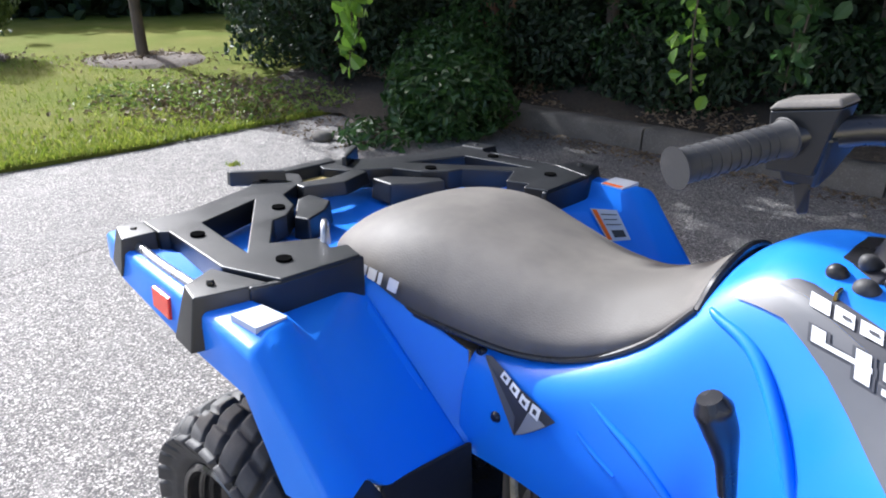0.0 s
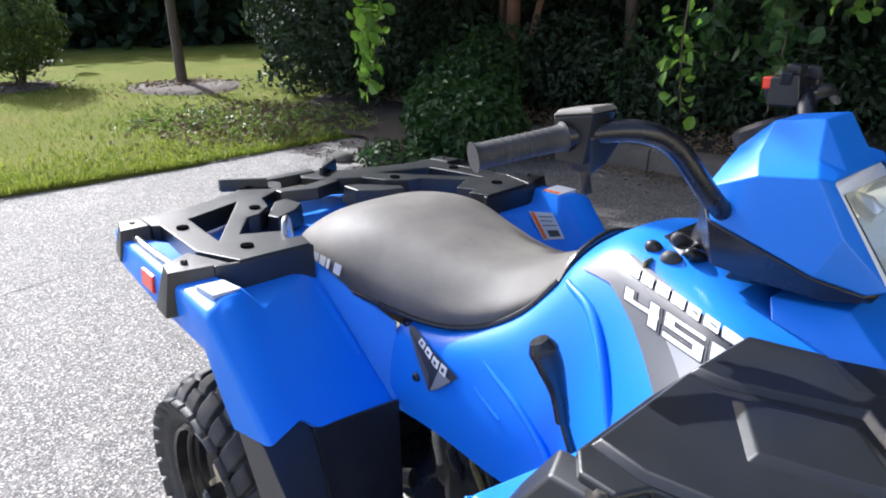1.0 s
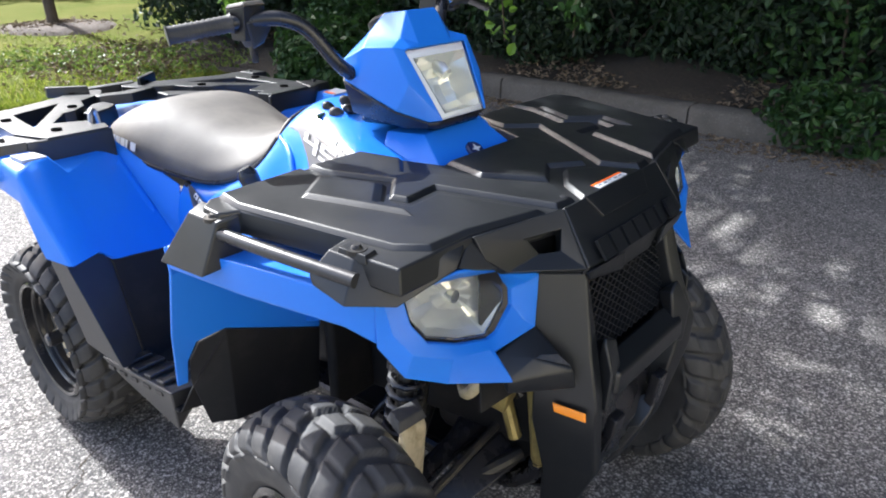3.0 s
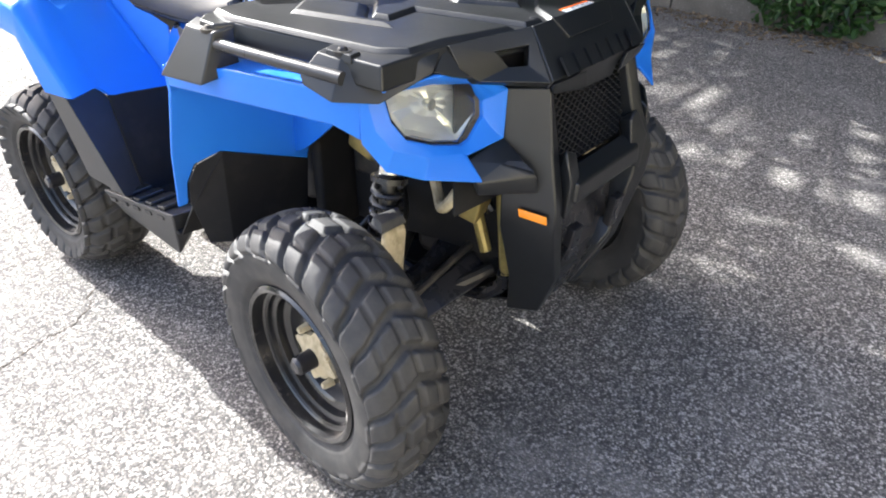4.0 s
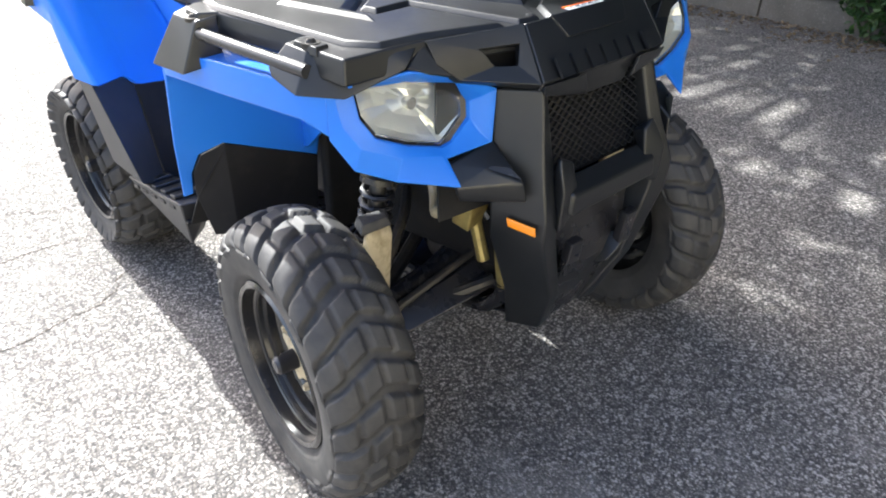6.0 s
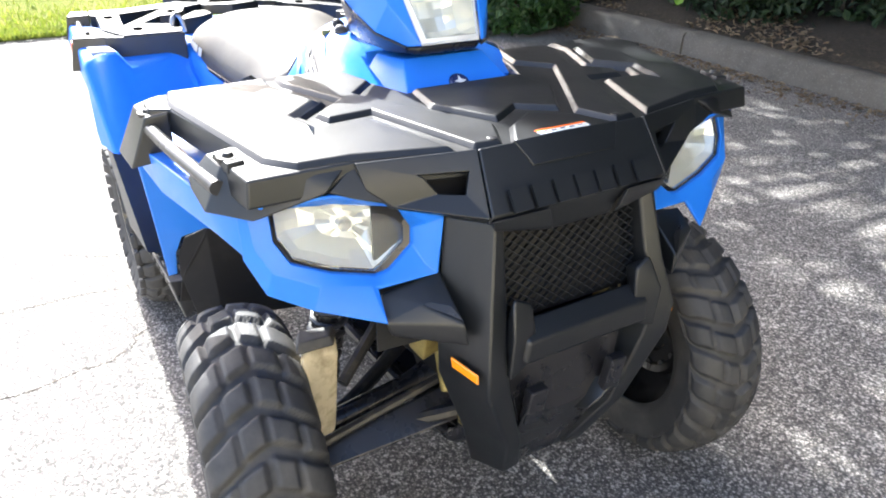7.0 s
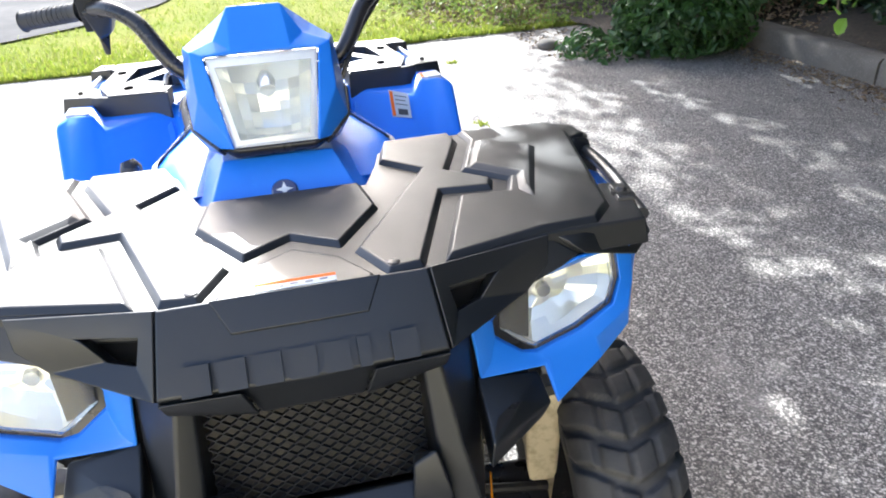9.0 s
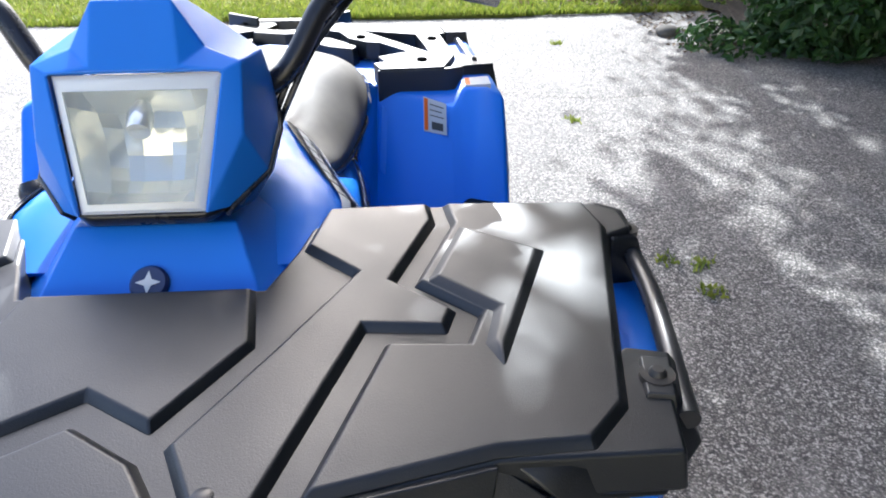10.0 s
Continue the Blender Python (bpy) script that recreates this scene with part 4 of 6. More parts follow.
part("pod_chin", hull([(1.17, 0.062, 0.985), (1.17, -0.062, 0.985), (1.14, 0.096, 0.982), (1.14, -0.096, 0.982), (1.165, 0.06, 0.968), (1.165, -0.06, 0.968), (1.02, 0.115, 0.995), (1.02, -0.115, 0.995), (1.0, 0.10, 0.965), (1.0, -0.10, 0.965)]), smooth_black, pod, "black underside of the pod", bevel=0.006)
for s in (1, -1):
    bm = turned([(0.0, 0.003), (0.005, 0.002), (0.006, 0.0), (0.006, -0.004)], 10, "Y")
    bmesh.ops.transform(bm, matrix=Matrix.Translation((1.128, s * 0.104, 1.005)) @ Matrix.Diagonal((1, s, 1, 1)), verts=bm.verts)
    part("screw", bm, dark_metal, pod)
for s in (1, -1):
    part("pod_skirt", panel(sided(s, [(1.163, 0.084, 0.987), (1.115, 0.120, 1.007), (1.05, 0.129, 1.031), (0.985, 0.121, 1.049), (0.962, 0.098, 1.075), (0.955, 0.085, 1.02), (0.99, 0.105, 0.985), (1.06, 0.112, 0.982), (1.12, 0.098, 0.975), (1.155, 0.075, 0.975)]),
                            [(0, 1, 8, 9), (1, 2, 7, 8), (2, 3, 6, 7), (3, 4, 5, 6)], 0.005), smooth_black, pod, "black side skirt of the pod", bevel=0.002)
bm = turned([(0.0, 0.016), (0.03, 0.016), (0.038, 0.010), (0.040, -0.03)], 28, "Z")
bmesh.ops.transform(bm, matrix=pose(0.985, 0, 1.142, 0, -25, 0), verts=bm.verts)
part("gauge", bm, smooth_black, pod, "round black gauge housing")
part("steering_head", tube([(0.93, 0, 0.93), (0.97, 0, 1.02), (0.985, 0, 1.08)], [0.045, 0.05, 0.045], 14), smooth_black, quad)

# handlebar with grips, master cylinder, switches and levers
bar_half = [(0.985, 0.0, 1.045), (0.99, 0.07, 1.045), (0.995, 0.135, 1.075), (0.965, 0.185, 1.145), (0.94, 0.225, 1.168), (0.90, 0.262, 1.166), (0.872, 0.29, 1.16), (0.835, 0.378, 1.147)]
bar = part("handlebar", tube([(x, -y, z) for x, y, z in bar_half[:0:-1]] + bar_half, 0.0135, 12, 6), smooth_black, quad, "black steel handlebar with rubber grips")
for s in (1, -1):
    a, b = Vector((0.874, s * 0.286, 1.161)), Vector((0.829, s * 0.392, 1.146))
    part("grip", tube([a, a.lerp(b, 0.06), a.lerp(b, 0.5), a.lerp(b, 0.93), b], [0.019, 0.0155, 0.0145, 0.0155, 0.0185], 16, 5), rubber, bar, "ribbed black rubber grip")
    bm = join(*[tube([a.lerp(b, t), a.lerp(b, t + 0.03)], 0.0158, 14, 1) for t in np.linspace(0.14, 0.84, 9)])
    part("grip_rib", bm, rubber, bar)
part("master_cylinder", hull([(0.862, -0.242, 1.158), (0.862, -0.282, 1.158), (0.908, -0.282, 1.165), (0.908, -0.242, 1.165), (0.858, -0.239, 1.183), (0.858, -0.285, 1.183), (0.914, -0.285, 1.192), (0.914, -0.239, 1.192),
                              (0.86, -0.25, 1.13), (0.90, -0.25, 1.13), (0.86, -0.28, 1.13), (0.90, -0.28, 1.13)]), black, bar, "black brake fluid reservoir", bevel=0.004)
part("reservoir_cap", hull([(x, y, z) for x, y, z in ((0.856, -0.237, 1.1835), (0.856, -0.287, 1.1835), (0.916, -0.287, 1.193), (0.916, -0.237, 1.193), (0.862, -0.242, 1.192), (0.862, -0.282, 1.192), (0.911, -0.282, 1.200), (0.911, -0.242, 1.200))]), vinyl, bar, bevel=0.003)
part("throttle_block", hull([(0.87, -0.24, 1.125), (0.905, -0.24, 1.125), (0.87, -0.262, 1.115), (0.90, -0.262, 1.115), (0.86, -0.225, 1.165), (0.925, -0.225, 1.17), (0.86, -0.28, 1.16), (0.91, -0.28, 1.165)]), black, bar, bevel=0.005)
part("thumb_lever", hull([(0.885, -0.245, 1.124), (0.897, -0.265, 1.124), (0.888, -0.262, 1.088), (0.896, -0.25, 1.088), (0.875, -0.26, 1.124)]), smooth_black, bar, bevel=0.003)
part("switch_block", hull([(0.90, 0.19, 1.15), (0.95, 0.19, 1.152), (0.90, 0.25, 1.148), (0.94, 0.25, 1.15), (0.90, 0.19, 1.195), (0.945, 0.19, 1.20), (0.90, 0.25, 1.192), (0.935, 0.25, 1.196)]), black, bar, "black switch block", bevel=0.004)
part("stop_switch", box((0.016, 0.02, 0.02), (0.898, 0.20, 1.185)), red, bar, "red stop switch", bevel=0.004)
part("clamp", box((0.03, 0.022, 0.05), (0.935, 0.262, 1.175)), dark_metal, bar, bevel=0.004)
for k, (x, y, z, a, b, c) in enumerate(((0.93, 0.215, 1.206, 0.022, 0.03, 0.016), (0.945, 0.245, 1.20, 0.018, 0.02, 0.02), (0.925, 0.19, 1.195, 0.016, 0.014, 0.02))):
    part("switch_button", box((a, b, c), (x, y, z), (4 * k, 6, 10 * k)), smooth_black, bar, bevel=0.003)
part("lever_mount", tube([(0.94, 0.245, 1.165), (0.957, 0.262, 1.172), (0.958, 0.285, 1.168)], [0.011, 0.012, 0.009], 10), dark_metal, bar)
part("brake_lever", tube([(0.945, 0.235, 1.172), (0.955, 0.30, 1.165), (0.93, 0.40, 1.142)], [0.008, 0.008, 0.01], 10), chrome, bar, "bright brake lever")
for s, bend in ((1, 0.0), (1, -0.02)):
    part("cable", tube([(0.93, s * 0.222, 1.15), (0.972, s * (0.172 + bend * 0.5), 1.10), (1.0, s * (0.135 + bend * 0.5), 1.04), (1.0, s * 0.10, 0.97)], 0.0042, 8, 8), smooth_black, bar)
part("ignition_housing", hull([(0.868, -0.07, 0.972), (0.868, 0.07, 0.972), (0.93, -0.105, 0.952), (0.93, 0.105, 0.952), (0.878, -0.05, 0.986), (0.878, 0.05, 0.986), (0.94, -0.075, 0.985), (0.94, 0.075, 0.985)]), smooth_black, quad, "black ignition and cap cluster", bevel=0.008)
for k, (x, y, z, r) in enumerate(((0.892, -0.088, 0.976, 0.013), (0.925, -0.098, 0.970, 0.015), (0.915, -0.06, 0.988, 0.012), (0.948, -0.082, 0.980, 0.011))):
    bm = turned([(0.0, 0.016), (r * 0.35, 0.015), (r * 0.7, 0.011), (r * 0.92, 0.004), (r * 0.95, -0.004), (r, -0.02)], 18, "Z")
    bmesh.ops.transform(bm, matrix=pose(x, y, z, 35 + 8 * k, -20, 0), verts=bm.verts)
    part("ignition_switch" if k == 0 else "round_cap", bm, dark_metal if k == 0 else rubber if k < 3 else black, quad)
part("key", join(box((0.004, 0.02, 0.022), (0.905, -0.122, 0.962)), tube([(0.905, -0.122, 0.95), (0.907, -0.126, 0.93)], 0.003, 6, 1)), brass, quad, "brass key hanging in the switch", bevel=0.001)

# seat
seat_rows = [
    (0.085, [(0.0, 0.835), (0.07, 0.832), (0.12, 0.825), (0.145, 0.815), (0.15, 0.80)]),
    (0.10, [(0.0, 0.868), (0.09, 0.864), (0.158, 0.846), (0.19, 0.825), (0.188, 0.795)]),
    (0.19, [(0.0, 0.900), (0.10, 0.895), (0.178, 0.872), (0.222, 0.832), (0.218, 0.790)]),
    (0.30, [(0.0, 0.908), (0.10, 0.903), (0.176, 0.878), (0.226, 0.828), (0.226, 0.776)]),
    (0.41, [(0.0, 0.890), (0.09, 0.884), (0.155, 0.858), (0.208, 0.806), (0.206, 0.762)]),
    (0.52, [(0.0, 0.868), (0.08, 0.862), (0.135, 0.838), (0.180, 0.788), (0.176, 0.752)]),
    (0.62, [(0.0, 0.872), (0.062, 0.866), (0.11, 0.845), (0.155, 0.808), (0.155, 0.776)]),
    (0.70, [(0.0, 0.903), (0.05, 0.899), (0.092, 0.880), (0.130, 0.852), (0.138, 0.828)]),
    (0.752, [(0.0, 0.945), (0.04, 0.943), (0.075, 0.930), (0.108, 0.908), (0.120, 0.890)]),
]
seat = part("seat", loft([[(x, -y, z) for y, z in p[:0:-1]] + [(x, y, z) for y, z in p] for x, p in seat_rows], 6, 5, 0.012), vinyl, quad, "long padded black vinyl seat, greyed by dust", smooth=70)
part("seat_piping", tube([(x, -p[4][0] * 1.01, p[4][1] + 0.004) for x, p in seat_rows[1:]], 0.0055, 8, 5), smooth_black, seat)
part("seat_piping", tube([(x, p[4][0] * 1.01, p[4][1] + 0.004) for x, p in seat_rows[1:]], 0.0055, 8, 5), smooth_black, seat)
part("seat_piping", tube([(0.754, -0.12, 0.892), (0.758, -0.08, 0.93), (0.759, 0, 0.948), (0.758, 0.08, 0.93), (0.754, 0.12, 0.892)], 0.0065, 8, 5), smooth_black, seat)


def seat_point(x, side, v, lift):
    """A point on the seat's flank between its shoulder (v = 3) and lower edge (v = 4)."""
    xs = [r[0] for r in seat_rows]
    prof = smooth_line([(0, *[np.interp(x, xs, [r[1][k][c] for r in seat_rows]) for c in (0, 1)]) for k in range(5)], 12)
    q = v * 12
    i = min(int(q), len(prof) - 2)
    y, z = prof[i][1:] * (1 - q + i) + prof[i + 1][1:] * (q - i)
    return (x, side * (y + lift), z)


for s in (1, -1):
    for k in range(7):
        x0, w = 0.128 + 0.0265 * k, 0.0205 if k != 5 else 0.009
        v0 = 2.98 - 0.0 * k
        bm = bmesh.new()
        for lift in (0.0085, 0.0100):
            bm.faces.new([bm.verts.new(seat_point(x0 + dx, s, v0 + dv, lift)) for dx, dv in ((0.004, 0.0), (w + 0.004, 0.0), (w, 0.42), (0.0, 0.42))])
        part("letter_bar", bm, white_ink, seat)

# rear fenders
def patch(name, quad_pts, u0, u1, w0, w1, lift, material, parent, label=""):
    """A thin label on a flat face: a share of the quad between u0..u1 and w0..w1, lifted off it."""
    p = [Vector(q) for q in quad_pts]
    nrm = (p[1] - p[0]).cross(p[3] - p[0]).normalized()
    nrm = nrm if nrm.x > 0 else -nrm
    bm = bmesh.new()
    for h in (lift, lift + 0.001):
        bm.faces.new([bm.verts.new(p[0].lerp(p[1], u).lerp(p[3].lerp(p[2], u), w) + nrm * h) for u, w in ((u0, w0), (u1, w0), (u1, w1), (u0, w1))])
    return part(name, bm, material, parent, label)


for s in (1, -1):
    rp = [(-0.33, 0.47, 0.80), (-0.10, 0.53, 0.845), (0.24, 0.542, 0.838), (0.352, 0.546, 0.826),  # 0-3 outer top edge
          (-0.36, 0.46, 0.735), (-0.08, 0.542, 0.800), (0.12, 0.546, 0.772), (0.325, 0.546, 0.757), (0.40, 0.552, 0.672), (0.415, 0.550, 0.645), (0.502, 0.530, 0.643),  # 4-10 lower edge
          (0.322, 0.455, 0.842), (0.462, 0.442, 0.643),  # 11-12 inner edge of the front rib
          (0.348, 0.432, 0.795), (0.472, 0.420, 0.618),  # 13-14 foot of the rib
          (0.225, 0.255, 0.818), (0.468, 0.232, 0.583),  # 15-16 where it meets the body
          (-0.33, 0.20, 0.80), (0.20, 0.24, 0.822), (-0.30, 0.0, 0.80), (0.12, 0.0, 0.80), (0.338, 0.508, 0.855)]  # 21 rounds the shoulder
    bm = bmesh.new()
    fv = poly_faces(bm, sided(s, rp), [(0, 1, 5, 4), (1, 2, 6, 5), (2, 7, 6), (2, 3, 7), (3, 8, 7), (3, 10, 9, 8), (3, 21, 11, 12, 10), (11, 13, 14, 12), (13, 15, 16, 14),
                                                      (0, 17, 18, 1), (1, 18, 15), (1, 15, 13, 11), (1, 11, 2), (2, 11, 21, 3), (17, 19, 20, 18)])
    bmesh.ops.recalc_face_normals(bm, faces=bm.faces)
    soft = [bm.edges.get((fv[a], fv[b])) for a, b in ((0, 1), (1, 2), (2, 3), (3, 10), (11, 21), (3, 21), (11, 12), (13, 14), (11, 13), (13, 15))]
    bmesh.ops.bevel(bm, geom=soft, offset=0.02, segments=4, profile=0.5, affect="EDGES", clamp_overlap=True)
    bmesh.ops.solidify(bm, geom=bm.faces[:], thickness=0.008)
    rear_f = part("rear_fender", bm, blue, quad, "blue plastic rear fender with a raised front rib", smooth=40)
    part("rear_reflector", hull(sided(s, [(0.045, 0.5370, 0.828), (0.105, 0.5378, 0.826), (0.110, 0.5425, 0.790), (0.052, 0.5415, 0.794), (0.045, 0.5440, 0.826), (0.105, 0.5448, 0.824), (0.110, 0.5495, 0.792), (0.052, 0.5485, 0.796)])),
         red, rear_f, "red rear side reflector", bevel=0.002)
    part("body_strip", panel(sided(s, [(0.20, 0.225, 0.818), (0.225, 0.257, 0.820), (0.472, 0.236, 0.584), (0.452, 0.215, 0.60), (0.44, 0.205, 0.742)]), [(0, 1, 2, 3, 4)], 0.008), blue, rear_f, bevel=0.003)
    face = sided(s, [rp[15], rp[13], rp[14], rp[16]])
    part("face_flute", hull(sided(s, [(0.262, 0.262, 0.792), (0.285, 0.285, 0.775), (0.392, 0.262, 0.668), (0.380, 0.245, 0.675), (0.275, 0.255, 0.765)])), blue, rear_f, bevel=0.004)
    if s > 0:
        lab = patch("safety_label", face, 0.62, 0.90, -0.04, 0.27, 0.007, paper, rear_f, "pale safety label with an orange edge and dark bars")
        patch("orange_band", face, 0.63, 0.675, -0.028, 0.258, 0.0085, orange_ink, rear_f)
        for u0, u1, w0, w1 in ((0.70, 0.87, 0.01, 0.018), (0.70, 0.85, 0.06, 0.068), (0.70, 0.87, 0.11, 0.118), (0.72, 0.86, 0.17, 0.24)):
            patch("printed_bar", face, u0, u1, w0, w1, 0.0085, ink, rear_f)
    part("top_label", block(sided(s, [(0.262, 0.466), (0.318, 0.460), (0.326, 0.518), (0.266, 0.522)]), lambda x, y: 0.838, lambda x, y: 0.8455 + 0.08 * (abs(y) - 0.46)), paper, rear_f, "small pale label")
    if s > 0:
        part("orange_band", block([(0.266, 0.466), (0.312, 0.461), (0.314, 0.472), (0.267, 0.476)], lambda x, y: 0.84, lambda x, y: 0.8463 + 0.08 * (y - 0.46)), orange_ink, rear_f)

# rear rack: two side plates with diagonal arms, and a slotted bridge
RZ = 0.868
rear_rack = part("rear_rack", join(
    block([(-0.12, -0.10), (-0.09, 0.0), (-0.12, 0.10), (-0.17, 0.10), (-0.15, 0.0), (-0.17, -0.10)], RZ - 0.03, RZ, 0.005),
    block([(-0.28, -0.12), (-0.235, -0.10), (-0.235, 0.10), (-0.28, 0.12)], RZ - 0.03, RZ + 0.004, 0.005)), black, quad, "black moulded rear rack with angled arms and tie-down holes", bevel=0.004)


def holed(plan, holes, low, high, inset=0.004):
    """A plain plate; its tie-down holes are dark discs laid on later."""
    return part("rack_plate", block(plan, low, high, inset), black, rear_rack, bevel=0.004)


for s in (1, -1):
    rack_plan = [(-0.150, 0.460), (-0.152, 0.354), (-0.067, 0.379), (0.046, 0.392), (0.115, 0.397), (0.107, 0.344), (0.147, 0.264), (0.194, 0.280), (0.203, 0.250), (0.254, 0.265), (0.247, 0.420), (0.142, 0.462), (-0.064, 0.449), (-0.075, 0.465),
                 (-0.210, 0.181), (-0.257, 0.128), (-0.273, 0.060), (-0.215, 0.036), (-0.165, 0.064), (-0.107, 0.161), (-0.121, 0.225), (-0.038, 0.186), (0.004, 0.235), (0.013, 0.272)]
    bm = bmesh.new()
    poly_faces(bm, [(x, s * y, RZ - 0.045) for x, y in rack_plan], [tuple(range(14)), (1, 14, 15, 16, 17, 18, 19, 20, 2), (20, 19, 21, 22, 23, 5, 4)])
    bmesh.ops.recalc_face_normals(bm, faces=bm.faces)
    grown = bmesh.ops.extrude_face_region(bm, geom=bm.faces[:])
    bmesh.ops.translate(bm, verts=[v for v in grown["geom"] if isinstance(v, bmesh.types.BMVert)], vec=(0, 0, 0.045))
    part("rack_plate", bm, black, rear_rack, bevel=0.003)
    holed(sided(s, [(0.0, 0.13), (0.03, 0.20), (-0.005, 0.215), (-0.06, 0.17), (-0.10, 0.135), (-0.11, 0.09), (-0.04, 0.085)]), [], RZ - 0.06, RZ - 0.012)
    holed(sided(s, [(0.256, 0.258), (0.250, 0.424), (0.236, 0.470), (0.224, 0.465), (0.238, 0.418), (0.243, 0.258)]), [], RZ - 0.078, RZ - 0.004, 0.0)
    for y0, y1 in ((0.285, 0.315), (0.36, 0.39)):
        part("wall_foot", hull(sided(s, [(0.245, y0, RZ - 0.07), (0.262, y0, RZ - 0.07), (0.262, y1, RZ - 0.07), (0.245, y1, RZ - 0.07), (0.248, y0 + 0.004, RZ - 0.09), (0.262, y0 + 0.004, RZ - 0.09), (0.262, y1 - 0.004, RZ - 0.09), (0.248, y1 - 0.004, RZ - 0.09)])), black, rear_rack, bevel=0.002)
    part("outer_foot", hull(sided(s, [(0.159, 0.538, RZ - 0.004), (0.130, 0.474, RZ - 0.003), (0.240, 0.436, RZ - 0.003), (0.206, 0.548, RZ - 0.006), (0.148, 0.560, RZ - 0.088), (0.130, 0.49, RZ - 0.075), (0.242, 0.445, RZ - 0.085), (0.212, 0.566, RZ - 0.088)])), black, rear_rack, bevel=0.003)
    part("outer_foot", hull(sided(s, [(-0.153, 0.512, RZ + 0.001), (-0.144, 0.462, RZ + 0.001), (-0.079, 0.467, RZ + 0.001), (-0.086, 0.531, RZ - 0.001), (-0.168, 0.524, RZ - 0.066), (-0.15, 0.462, RZ - 0.05), (-0.074, 0.468, RZ - 0.06), (-0.080, 0.545, RZ - 0.066)])), black, rear_rack, bevel=0.003)
    part("side_rail", tube(sided(s, [(-0.115, 0.500, RZ - 0.022), (0.01, 0.507, RZ - 0.024), (0.15, 0.51, RZ - 0.022)]), 0.0095, 12), rail_steel, rear_rack, "satin steel side rail")
    part("end_bar", block(sided(s, [(-0.262, 0.195), (-0.19, 0.09), (-0.205, 0.085), (-0.285, 0.19)]), RZ - 0.01, RZ + 0.022, 0.002), black, rear_rack, bevel=0.003)
    if s < 0:
        part("bent_rod", tube(sided(s, [(0.168, 0.275, RZ - 0.01), (0.160, 0.266, RZ + 0.016), (0.146, 0.254, RZ + 0.023), (0.125, 0.236, RZ + 0.012), (0.112, 0.224, RZ - 0.03)]), 0.0065, 10), rail_steel, rear_rack)
    # no holes are cut: dark discs carry the shade of each hole
    for x, y in ((0.187, 0.372), (-0.011, 0.420), (-0.041, 0.222), (-0.228, 0.128)):
        cup = turned([(0.0, 0.0035), (0.0135, 0.0035), (0.0135, -0.002)], 20, "Z")
        bmesh.ops.translate(cup, verts=cup.verts, vec=(x, s * y, RZ + 0.0006))
        part("tie_hole", cup, void, rear_rack, "flat dark disc with the shade of a tie-down hole in its colour")
    for x, y in ((0.182, 0.505), (-0.120, 0.492)):
        cup = turned([(0.0, 0.004), (0.005, 0.004), (0.007, 0.0), (0.007, -0.003)], 12, "Z")
        bmesh.ops.translate(cup, verts=cup.verts, vec=(x, s * y, RZ))
        part("bolt", cup, dark_metal, rear_rack)
part("bridge_slat", block([(-0.225, -0.075), (-0.185, -0.07), (-0.185, 0.07), (-0.225, 0.075)], RZ - 0.035, RZ - 0.02), gold_metal, rear_rack, "rusty brown plate seen in the rack slot")
part("tail_lamp", block([(-0.34, -0.09), (-0.31, -0.09), (-0.31, 0.09), (-0.34, 0.09)], 0.74, 0.79), red, quad, "red tail lamp", bevel=0.004)

